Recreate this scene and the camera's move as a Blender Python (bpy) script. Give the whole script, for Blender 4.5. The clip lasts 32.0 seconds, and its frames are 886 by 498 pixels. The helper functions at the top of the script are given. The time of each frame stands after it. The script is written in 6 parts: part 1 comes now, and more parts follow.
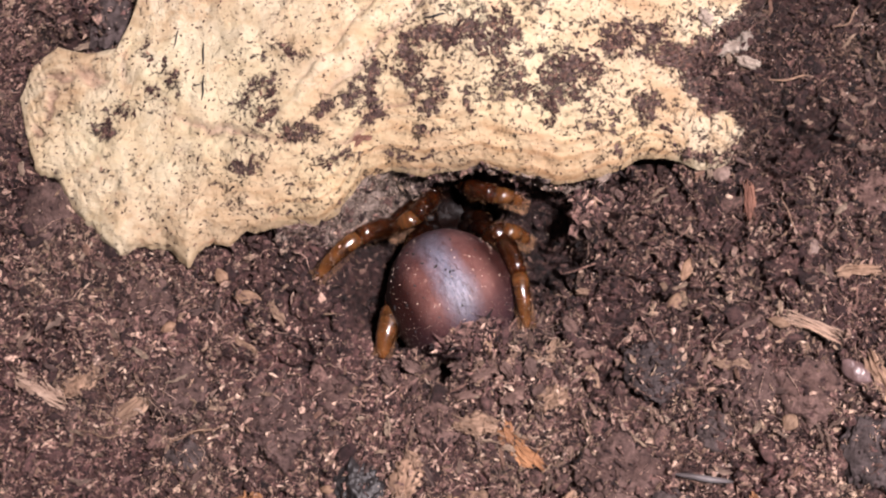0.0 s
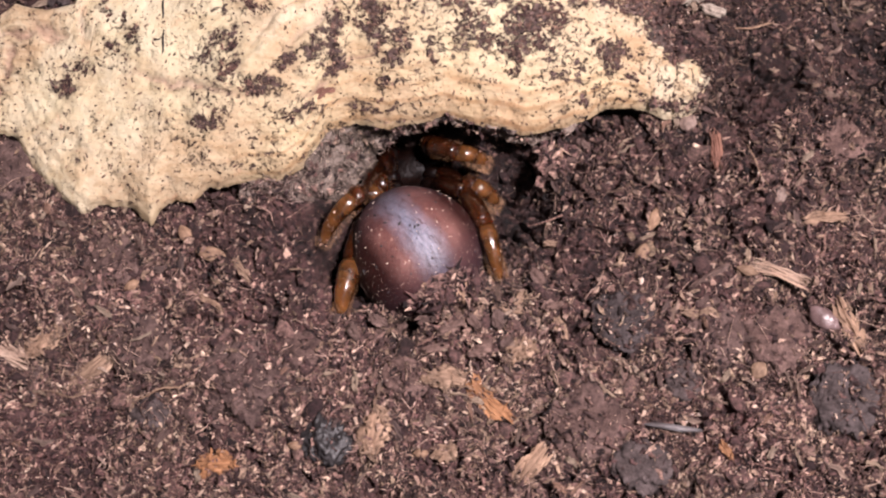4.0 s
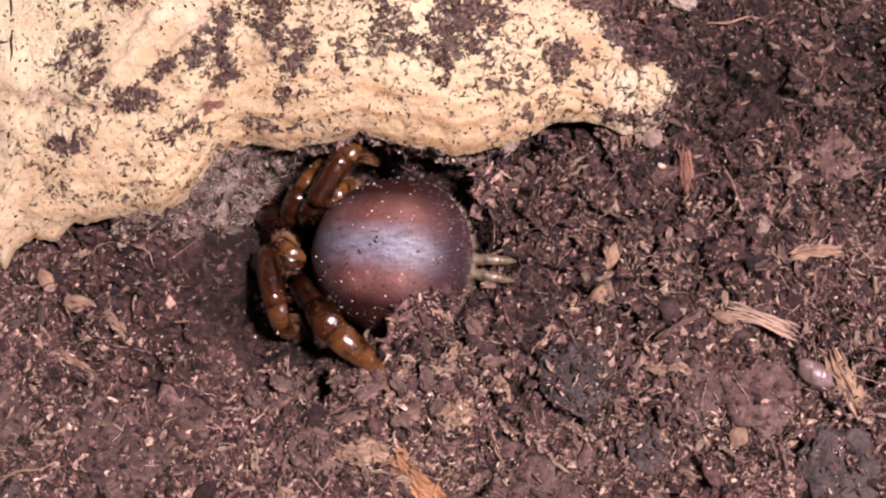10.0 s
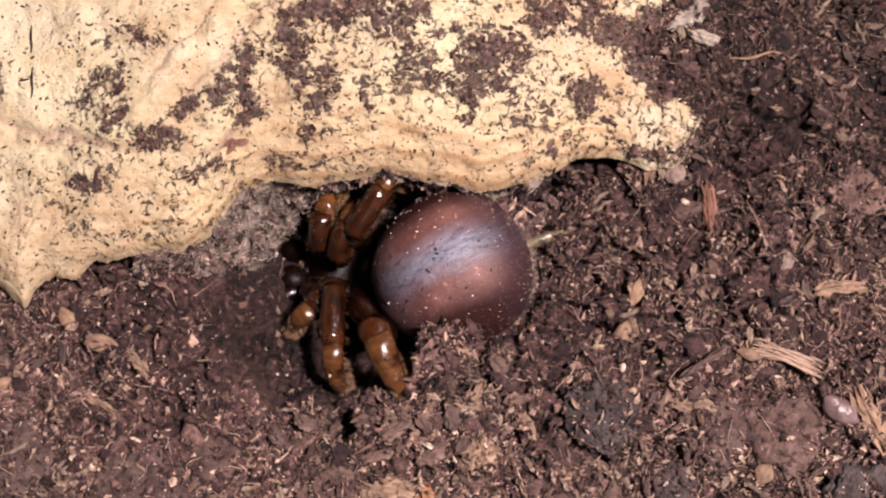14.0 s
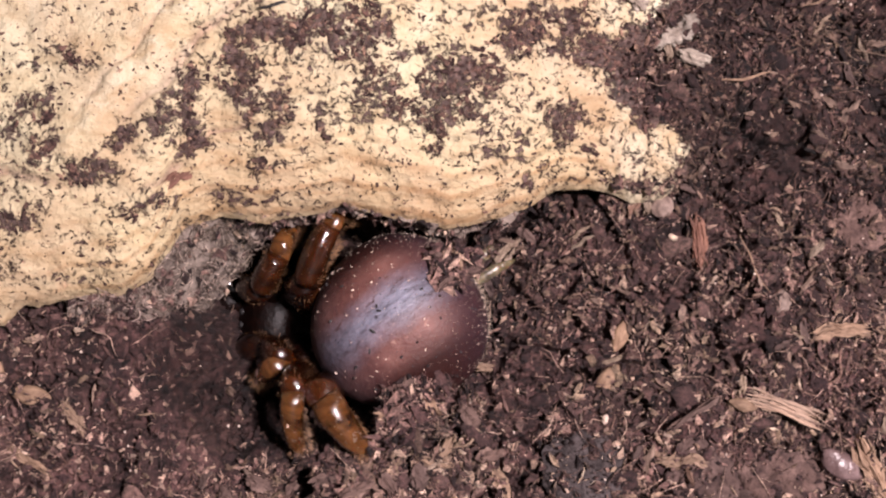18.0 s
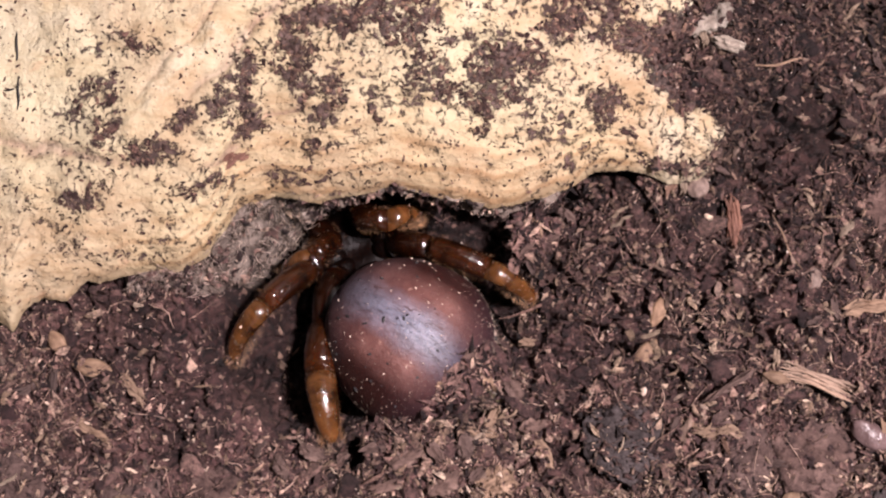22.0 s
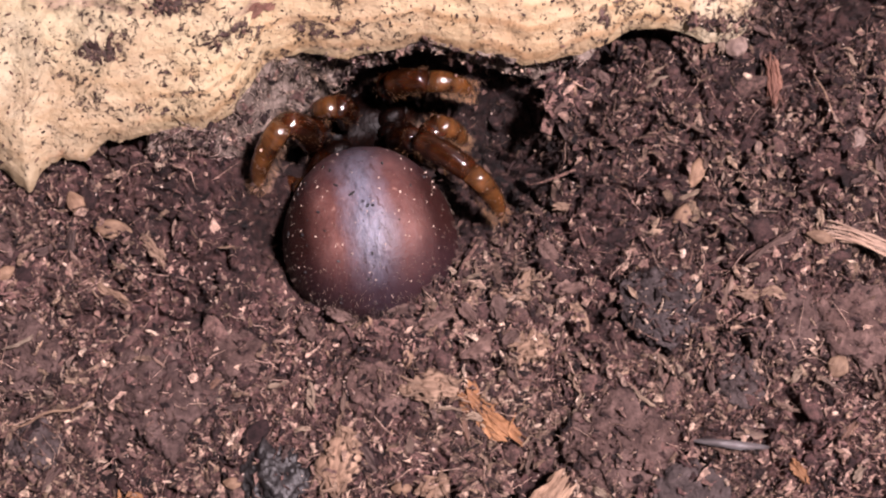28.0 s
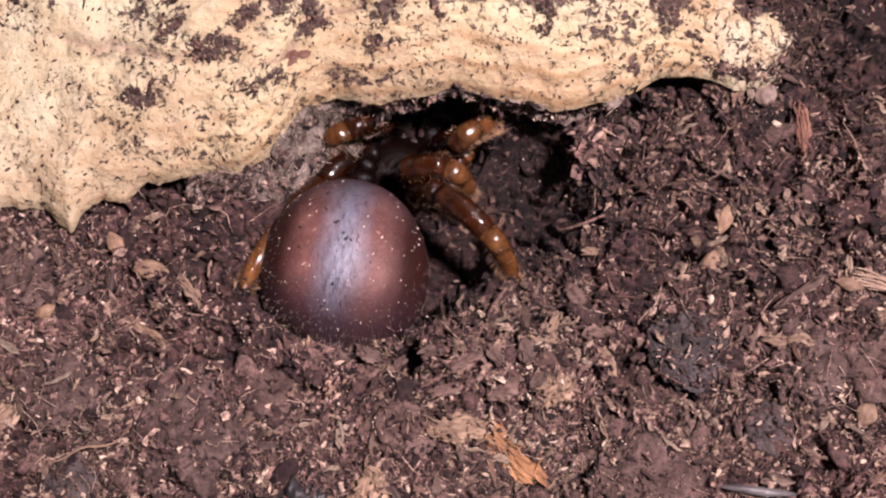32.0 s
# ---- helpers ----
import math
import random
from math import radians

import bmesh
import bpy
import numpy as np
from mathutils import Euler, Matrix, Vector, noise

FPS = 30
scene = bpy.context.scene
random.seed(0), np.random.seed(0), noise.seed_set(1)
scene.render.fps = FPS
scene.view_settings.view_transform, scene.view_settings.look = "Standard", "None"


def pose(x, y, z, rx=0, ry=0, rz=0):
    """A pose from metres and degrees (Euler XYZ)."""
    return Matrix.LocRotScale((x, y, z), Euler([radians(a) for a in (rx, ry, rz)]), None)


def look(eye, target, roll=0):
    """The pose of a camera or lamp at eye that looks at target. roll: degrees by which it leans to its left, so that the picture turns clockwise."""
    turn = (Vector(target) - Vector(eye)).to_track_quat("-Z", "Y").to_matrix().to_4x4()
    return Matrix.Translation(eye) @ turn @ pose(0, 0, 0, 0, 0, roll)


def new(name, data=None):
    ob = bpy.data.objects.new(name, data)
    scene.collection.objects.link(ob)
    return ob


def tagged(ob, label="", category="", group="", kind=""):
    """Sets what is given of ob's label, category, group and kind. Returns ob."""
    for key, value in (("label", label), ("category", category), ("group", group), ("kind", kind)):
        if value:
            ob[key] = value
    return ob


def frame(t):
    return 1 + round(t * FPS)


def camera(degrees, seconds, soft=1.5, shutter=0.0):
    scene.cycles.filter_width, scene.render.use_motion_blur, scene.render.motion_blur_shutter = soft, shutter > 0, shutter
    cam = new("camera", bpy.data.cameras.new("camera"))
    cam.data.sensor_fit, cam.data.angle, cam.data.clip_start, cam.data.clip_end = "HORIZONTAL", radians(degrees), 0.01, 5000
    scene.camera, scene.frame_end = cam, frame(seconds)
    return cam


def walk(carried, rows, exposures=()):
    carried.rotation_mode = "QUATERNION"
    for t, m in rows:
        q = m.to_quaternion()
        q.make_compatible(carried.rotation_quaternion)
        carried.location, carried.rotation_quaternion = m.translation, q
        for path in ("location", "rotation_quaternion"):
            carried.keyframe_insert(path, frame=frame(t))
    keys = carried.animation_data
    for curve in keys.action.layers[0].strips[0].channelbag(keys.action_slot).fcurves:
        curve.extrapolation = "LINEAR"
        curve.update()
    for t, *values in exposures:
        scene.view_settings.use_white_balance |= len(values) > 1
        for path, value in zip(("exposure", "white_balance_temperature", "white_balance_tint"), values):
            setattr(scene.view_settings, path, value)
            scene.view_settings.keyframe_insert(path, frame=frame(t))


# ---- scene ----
EXPOSURES = [(0, -0.01, 6500, 15), (2, -0.01, 6480, 17), (5, 0.05, 6350, 14), (6, 0.06, 6150, 13), (7, 0.10, 5800, 16), (8, -0.03, 5900, 16), (9, -0.06, 6600, 22), (10, 0.0, 6650, 26), (11, 0.04, 5700, 18), (12, -0.02, 6150, 14),
             (13, -0.03, 6950, 14), (16, -0.08, 6400, 22), (18, -0.10, 6500, 16), (19, 0.0, 6450, 26), (20, -0.04, 5700, 20), (21, -0.09, 6200, 16), (22, -0.09, 6480, 16), (24, -0.06, 6580, 18), (26, -0.03, 6650, 24), (29, 0.01, 6550, 24),
             (31, -0.04, 6550, 22), (32, 0.01, 6500, 22)]
cam = camera(38, 32.0, soft=2.15)
walk(cam, [
    (0, pose(0.01094, -0.02415, 0.11393, 11.663, 4.042, 8.148)),
    (0.5, pose(0.01096, -0.02538, 0.11194, 11.961, 3.839, 7.985)),
    (1, pose(0.01070, -0.02360, 0.11315, 11.332, 3.521, 7.747)),
    (1.5, pose(0.01158, -0.02327, 0.11072, 11.122, 3.812, 7.591)),
    (2, pose(0.01290, -0.02361, 0.11668, 10.629, 3.691, 7.616)),
    (2.5, pose(0.01097, -0.02723, 0.11430, 11.328, 2.965, 7.499)),
    (4.5, pose(0.01249, -0.02693, 0.11219, 11.095, 3.294, 7.132)),
    (5, pose(0.00873, -0.02757, 0.11264, 11.670, 3.281, 7.098)),
    (5.5, pose(0.00734, -0.02817, 0.11099, 11.718, 3.187, 7.190)),
    (6, pose(0.00614, -0.02810, 0.11067, 11.811, 2.652, 7.069)),
    (6.5, pose(0.00650, -0.02343, 0.09359, 10.380, 1.840, 6.758)),
    (7, pose(0.00629, -0.02401, 0.08637, 10.371, 1.551, 6.533)),
    (7.5, pose(0.00780, -0.02130, 0.08912, 9.210, 0.926, 6.493)),
    (8, pose(0.00901, -0.01623, 0.09589, 8.256, 1.017, 6.366)),
    (8.5, pose(0.00553, -0.01752, 0.09710, 9.634, 0.952, 6.373)),
    (9, pose(0.00805, -0.01519, 0.09754, 9.023, 1.002, 6.267)),
    (9.5, pose(0.00976, -0.01477, 0.09752, 8.339, 1.030, 6.122)),
    (10, pose(0.01197, -0.01554, 0.09441, 8.398, 0.937, 6.042)),
    (10.5, pose(0.01036, -0.01645, 0.09349, 9.052, 1.192, 5.973)),
    (11, pose(0.01035, -0.01721, 0.09160, 8.513, 0.856, 5.898)),
    (11.5, pose(0.01258, -0.01650, 0.09362, 8.203, 0.921, 5.931)),
    (12, pose(0.01068, -0.01439, 0.09778, 8.850, 0.899, 5.857)),
    (12.5, pose(0.00633, -0.01505, 0.09800, 10.157, 0.682, 5.858)),
    (13, pose(0.00828, -0.01408, 0.09835, 9.364, 0.420, 5.916)),
    (13.5, pose(0.00860, -0.01386, 0.09753, 9.088, 0.434, 5.846)),
    (15.5, pose(0.00920, -0.00933, 0.08495, 5.837, -1.024, 5.425)),
    (16, pose(0.00928, -0.00894, 0.08552, 7.246, -0.955, 5.366)),
    (16.5, pose(0.00825, -0.00985, 0.08638, 6.823, -1.020, 5.558)),
    (17, pose(0.00813, -0.00807, 0.08794, 7.243, -0.902, 5.652)),
    (17.5, pose(0.00829, -0.00760, 0.08703, 7.230, -0.807, 5.528)),
    (18, pose(0.00857, -0.00700, 0.08696, 6.969, -0.945, 5.413)),
    (18.5, pose(0.00913, -0.01103, 0.08460, 7.421, -0.854, 5.284)),
    (19, pose(0.00936, -0.01271, 0.08462, 6.989, -0.882, 5.203)),
    (19.5, pose(0.01040, -0.01286, 0.08490, 7.447, -0.905, 5.149)),
    (20, pose(0.00997, -0.01124, 0.08646, 6.846, -0.843, 5.107)),
    (20.5, pose(0.00937, -0.01176, 0.08892, 7.425, -0.670, 5.174)),
    (21, pose(0.00841, -0.01100, 0.09102, 7.769, -0.474, 5.267)),
    (21.5, pose(0.00621, -0.01037, 0.09085, 7.669, -0.584, 5.369)),
    (22, pose(0.00587, -0.00944, 0.09018, 7.145, -0.783, 5.463)),
    (22.5, pose(0.00560, -0.00755, 0.09020, 6.180, -0.919, 5.636)),
    (23, pose(0.00640, -0.00932, 0.09006, 5.916, -1.313, 5.555)),
    (23.5, pose(0.00696, -0.01004, 0.08996, 6.298, -1.112, 5.532)),
    (24, pose(0.00441, -0.00984, 0.08987, 6.556, -0.806, 5.627)),
    (24.5, pose(0.00378, -0.01025, 0.08888, 6.152, -0.791, 5.696)),
    (25, pose(0.00323, -0.00963, 0.08959, 5.923, -0.920, 5.715)),
    (25.5, pose(-0.00141, -0.00747, 0.08827, 4.220, -1.803, 5.439)),
    (26, pose(-0.00461, -0.00982, 0.08689, 2.843, -1.841, 3.591)),
    (26.5, pose(0.00195, -0.00894, 0.08871, 2.358, -2.260, 4.370)),
    (28.5, pose(0.00532, -0.02455, 0.08474, 11.562, -0.241, 5.420)),
    (29, pose(0.00462, -0.02348, 0.08561, 12.003, -0.239, 5.591)),
    (29.5, pose(0.00433, -0.02388, 0.08544, 11.862, 0.104, 5.973)),
    (30, pose(0.00476, -0.02337, 0.08647, 11.559, 0.147, 5.947)),
    (30.5, pose(0.00413, -0.02442, 0.08522, 11.513, 0.056, 5.929)),
    (31, pose(0.00849, -0.02343, 0.08458, 11.200, 1.006, 5.989)),
    (31.5, pose(0.01013, -0.02245, 0.08496, 10.555, 1.517, 6.096)),
    (32, pose(0.00701, -0.02228, 0.08659, 11.452, 1.708, 6.368)),
], EXPOSURES)

# ---- world and lamp ----
world = bpy.data.worlds.new("dim_room")
scene.world = world
world.use_nodes = True
world.node_tree.nodes["Background"].inputs[0].default_value = (0.9, 0.95, 1.0, 1)
world.node_tree.nodes["Background"].inputs[1].default_value = 0.008

LAMP_AT = (0.100, 0.016, 0.250)
torch = bpy.data.lights.new("torch_light", "AREA")
torch.shape, torch.size, torch.energy, torch.color = "DISK", 0.034, 2.16, (0.975, 0.855, 0.86)
torch_ob = new("torch_light", torch)
torch_ob.matrix_world = look(LAMP_AT, (0.002, -0.002, 0))

MM = 0.001


# ---- node helpers ----
def material(name, rough=0.8, metal=0.0, spec=0.3):
    m = bpy.data.materials.new(name)
    m.use_nodes = True
    nt = m.node_tree
    b = nt.nodes["Principled BSDF"]
    b.inputs["Roughness"].default_value = rough
    b.inputs["Metallic"].default_value = metal
    b.inputs["Specular IOR Level"].default_value = spec
    return m, nt, b


def node(nt, kind, **values):
    n = nt.nodes.new(kind)
    for key, value in values.items():
        n.inputs[key.replace("_", " ")].default_value = value
    return n


def ramp(nt, fac, *stops):
    n = nt.nodes.new("ShaderNodeValToRGB")
    els = n.color_ramp.elements
    while len(els) < len(stops):
        els.new(0.5)
    for e, (p, c) in zip(els, stops):
        e.position, e.color = p, (*c, 1) if len(c) == 3 else c
    nt.links.new(fac, n.inputs[0])
    return n.outputs[0]


def noise_tex(nt, scale, detail=4.0, rough=0.6, distort=0.0, coord=None, stretch=None):
    """Noise by place on the thing; scale is in features per metre."""
    tc = nt.nodes.new("ShaderNodeTexCoord")
    out = tc.outputs[coord or "Object"]
    if stretch:
        mp = nt.nodes.new("ShaderNodeMapping")
        mp.inputs["Scale"].default_value = stretch
        nt.links.new(out, mp.inputs[0])
        out = mp.outputs[0]
    n = node(nt, "ShaderNodeTexNoise", Scale=scale, Detail=detail, Roughness=rough, Distortion=distort)
    nt.links.new(out, n.inputs["Vector"])
    return n.outputs[0]


def mix(nt, fac, a, b, mode="MIX"):
    n = nt.nodes.new("ShaderNodeMix")
    n.data_type, n.blend_type = "RGBA", mode
    for sock, v in ((n.inputs[0], fac), (n.inputs[6], a), (n.inputs[7], b)):
        if isinstance(v, (int, float)):
            sock.default_value = v
        elif isinstance(v, tuple):
            sock.default_value = (*v, 1)
        else:
            nt.links.new(v, sock)
    return n.outputs[2]


def math_node(nt, op, a, b=0.0):
    n = nt.nodes.new("ShaderNodeMath")
    n.operation = op
    for sock, v in ((n.inputs[0], a), (n.inputs[1], b)):
        if isinstance(v, (int, float)):
            sock.default_value = v
        else:
            nt.links.new(v, sock)
    return n.outputs[0]


def bump(nt, b, height, depth, strength=1.0):
    n = nt.nodes.new("ShaderNodeBump")
    n.inputs["Strength"].default_value, n.inputs["Distance"].default_value = strength, depth
    nt.links.new(height, n.inputs["Height"])
    nt.links.new(n.outputs[0], b.inputs["Normal"])


def attribute(nt, name):
    n = nt.nodes.new("ShaderNodeAttribute")
    n.attribute_name = name
    return n.outputs["Fac"]


# ---- materials ----
def soil_material():
    m, nt, b = material("damp_peat_soil", 0.8, spec=0.35)
    big = ramp(nt, noise_tex(nt, 190, 5, 0.62), (0.34, (0.012, 0.0063, 0.0067)), (0.5, (0.054, 0.0303, 0.0303)), (0.68, (0.122, 0.075, 0.070)))
    grain = ramp(nt, noise_tex(nt, 1500, 5, 0.72), (0.38, (0.30, 0.28, 0.28)), (0.5, (0.9, 0.88, 0.86)), (0.62, (1.6, 1.55, 1.5)))
    speck = ramp(nt, noise_tex(nt, 2600, 4, 0.6), (0.655, (0, 0, 0)), (0.70, (0.75, 0.75, 0.75)))
    hue = ramp(nt, noise_tex(nt, 130, 3, 0.6), (0.36, (1.10, 0.97, 0.96)), (0.64, (1.05, 1.01, 0.93)))
    # darkens damp soil and also paints the burrow's shade into the colour
    damp_shade = attribute(nt, "damp_shade")
    damp_shade_tint = ramp(nt, damp_shade, (0.0, (1.2, 1.18, 1.18)), (1.0, (0.46, 0.43, 0.42)))
    col = mix(nt, 1.0, mix(nt, 1.0, mix(nt, 1.0, big, grain, "MULTIPLY"), hue, "MULTIPLY"), damp_shade_tint, "MULTIPLY")
    nt.links.new(mix(nt, speck, col, (0.33, 0.235, 0.19)), b.inputs["Base Color"])
    nt.links.new(ramp(nt, damp_shade, (0.0, (0.82, 0.82, 0.82)), (1.0, (0.55, 0.55, 0.55))), b.inputs["Roughness"])
    bump(nt, b, noise_tex(nt, 1700, 6, 0.75), 0.0006, 0.9)
    return m


def crumb_material(name, stops, rough=0.8, spec=0.3):
    """Each loose piece takes its own colour from the stops, with grain and a rough skin."""
    m, nt, b = material(name, rough, spec=spec)
    geo = nt.nodes.new("ShaderNodeNewGeometry")
    tone = ramp(nt, geo.outputs["Random Per Island"], *stops)
    grain = ramp(nt, noise_tex(nt, 2600, 5, 0.75), (0.36, (0.34, 0.33, 0.33)), (0.5, (1.0, 1.0, 1.0)), (0.64, (1.75, 1.7, 1.65)))
    hue = ramp(nt, noise_tex(nt, 130, 3, 0.6), (0.36, (1.10, 0.97, 0.96)), (0.64, (1.05, 1.01, 0.93)))
    # crumbs share the ground's damp tone and painted burrow shade
    damp_shade_tint = ramp(nt, attribute(nt, "damp_shade"), (0.0, (1.15, 1.14, 1.14)), (1.0, (0.48, 0.45, 0.44)))
    nt.links.new(mix(nt, 1.0, mix(nt, 1.0, mix(nt, 1.0, tone, grain, "MULTIPLY"), hue, "MULTIPLY"), damp_shade_tint, "MULTIPLY"), b.inputs["Base Color"])
    bump(nt, b, noise_tex(nt, 2800, 5, 0.8), 0.0004, 1.0)
    return m


def grained_material(name, dark, light, rough=0.7, spec=0.3, scale=900, stretch=(1, 1, 1), depth=0.0002):
    """Woody or husky skin with grain along the piece."""
    m, nt, b = material(name, rough, spec=spec)
    col = ramp(nt, noise_tex(nt, scale, 5, 0.7, 0.4, stretch=stretch), (0.3, dark), (0.65, light))
    blot = ramp(nt, noise_tex(nt, scale * 0.25, 3), (0.35, (0.55, 0.5, 0.48)), (0.6, (1, 1, 1)))
    info = nt.nodes.new("ShaderNodeObjectInfo")
    vary = ramp(nt, info.outputs["Random"], (0.0, (0.8, 0.8, 0.8)), (1.0, (1.15, 1.1, 1.05)))
    col = mix(nt, 1.0, mix(nt, 0.8, col, blot, "MULTIPLY"), vary, "MULTIPLY")
    nt.links.new(col, b.inputs["Base Color"])
    bump(nt, b, noise_tex(nt, scale * 1.6, 4, 0.7, stretch=stretch), depth, 0.9)
    return m


def bark_material():
    m, nt, b = material("weathered_cork_bark", 0.72, spec=0.22)
    tone = ramp(nt, noise_tex(nt, 75, 5, 0.6, 0.6), (0.30, (0.36, 0.256, 0.155)), (0.48, (0.435, 0.348, 0.220)), (0.68, (0.50, 0.446, 0.290)))
    # fine fibres of the cork, drawn out along the piece
    fibre = ramp(nt, noise_tex(nt, 520, 5, 0.68, 0.5, stretch=(0.35, 1.6, 1)), (0.35, (0.84, 0.77, 0.70)), (0.55, (1.0, 1.0, 1.0)), (0.7, (1.06, 1.06, 1.05)))
    tone = mix(nt, 0.85, tone, fibre, "MULTIPLY")
    # growth lines that follow the broken rim
    rim = attribute(nt, "rim")
    wob = math_node(nt, "ADD", math_node(nt, "MULTIPLY", rim, 1.0), math_node(nt, "MULTIPLY", noise_tex(nt, 110, 3), 2.4))
    line = math_node(nt, "SINE", math_node(nt, "MULTIPLY", wob, 4.6))
    thin = math_node(nt, "SINE", math_node(nt, "MULTIPLY", wob, 12.5))
    lines = ramp(nt, line, (0.35, (1, 1, 1)), (0.96, (0.72, 0.56, 0.43)))
    lines = mix(nt, 0.5, lines, ramp(nt, thin, (0.3, (1, 1, 1)), (0.95, (0.88, 0.80, 0.72))), "MULTIPLY")
    near = ramp(nt, math_node(nt, "MULTIPLY", rim, 0.11), (0.25, (0.66, 0.66, 0.66)), (0.8, (0.12, 0.12, 0.12)))
    near = math_node(nt, "MULTIPLY", near, attribute(nt, "layered"))
    tone = mix(nt, near, tone, mix(nt, 1.0, tone, mix(nt, 1.0, lines, (0.97, 0.88, 0.80), "MULTIPLY"), "MULTIPLY"))
    # grooves beside the crest and torn folds at the blunt end
    tone = mix(nt, math_node(nt, "MULTIPLY", attribute(nt, "fold"), 0.8), tone, ramp(nt, noise_tex(nt, 420, 4, 0.65, 0.6), (0.35, (0.15, 0.098, 0.075)), (0.62, (0.37, 0.25, 0.175))))
    # chalky crust, reddish scars
    pale = ramp(nt, noise_tex(nt, 300, 6, 0.7, 0.6), (0.45, (0, 0, 0)), (0.60, (1, 1, 1)))
    tone = mix(nt, math_node(nt, "MULTIPLY", pale, attribute(nt, "chalk")), tone, (0.545, 0.498, 0.365))
    scar = ramp(nt, noise_tex(nt, 190, 4, 0.7, 1.0), (0.63, (0, 0, 0)), (0.73, (0.5, 0.5, 0.5)))
    tone = mix(nt, scar, tone, (0.50, 0.29, 0.18))
    # stuck dirt: patches with ragged rims, and a sprinkle all over
    fine = noise_tex(nt, 1900, 5, 0.75, 0.7)
    mid = noise_tex(nt, 380, 4, 0.65, 0.4)
    amount = math_node(nt, "ADD", math_node(nt, "MULTIPLY", attribute(nt, "dirt"), 0.195), math_node(nt, "ADD", math_node(nt, "MULTIPLY", fine, 0.72), math_node(nt, "MULTIPLY", mid, 0.28)))
    mask = ramp(nt, amount, (0.552, (0, 0, 0)), (0.602, (0.95, 0.95, 0.95)))
    soil = ramp(nt, noise_tex(nt, 1400, 4, 0.7), (0.36, (0.012, 0.0065, 0.0075)), (0.5, (0.045, 0.026, 0.027)), (0.66, (0.15, 0.095, 0.085)))
    nt.links.new(mix(nt, mask, tone, soil), b.inputs["Base Color"])
    h = math_node(nt, "ADD", math_node(nt, "MULTIPLY", mask, 0.5), math_node(nt, "ADD", noise_tex(nt, 1100, 5, 0.7), math_node(nt, "MULTIPLY", line, 0.06)))
    bump(nt, b, h, 0.00045, 0.9)
    return m


def chitin_material(name, dark, light, rough=0.22, spec=0.6, dusty=0.0):
    """Shiny horn-like skin of a leg, paler where it is thin, with soil stuck to it."""
    m, nt, b = material(name, rough, spec=spec)
    col = ramp(nt, noise_tex(nt, 380, 5, 0.65, 0.6), (0.36, dark), (0.64, light))
    ring = ramp(nt, noise_tex(nt, 900, 3, 0.5, stretch=(2.0, 0.4, 0.4)), (0.38, (0.6, 0.55, 0.5)), (0.6, (1.1, 1.1, 1.1)))
    col = mix(nt, 0.6, col, ring, "MULTIPLY")
    soil = ramp(nt, math_node(nt, "ADD", noise_tex(nt, 1500, 5, 0.7), dusty), (0.60, (0, 0, 0)), (0.68, (0.9, 0.9, 0.9)))
    nt.links.new(mix(nt, soil, col, (0.16, 0.105, 0.075)), b.inputs["Base Color"])
    nt.links.new(math_node(nt, "ADD", math_node(nt, "MULTIPLY", soil, 0.5), rough), b.inputs["Roughness"])
    b.inputs["Subsurface Weight"].default_value = 0.2
    b.inputs["Subsurface Radius"].default_value = (1.0, 0.35, 0.12)
    b.inputs["Subsurface Scale"].default_value = 0.0012
    b.inputs["Coat Weight"].default_value = 0.5
    b.inputs["Coat Roughness"].default_value = 0.08
    bump(nt, b, math_node(nt, "ADD", noise_tex(nt, 1500, 4, 0.65), math_node(nt, "MULTIPLY", soil, 0.4)), 0.00014, 0.7)
    return m


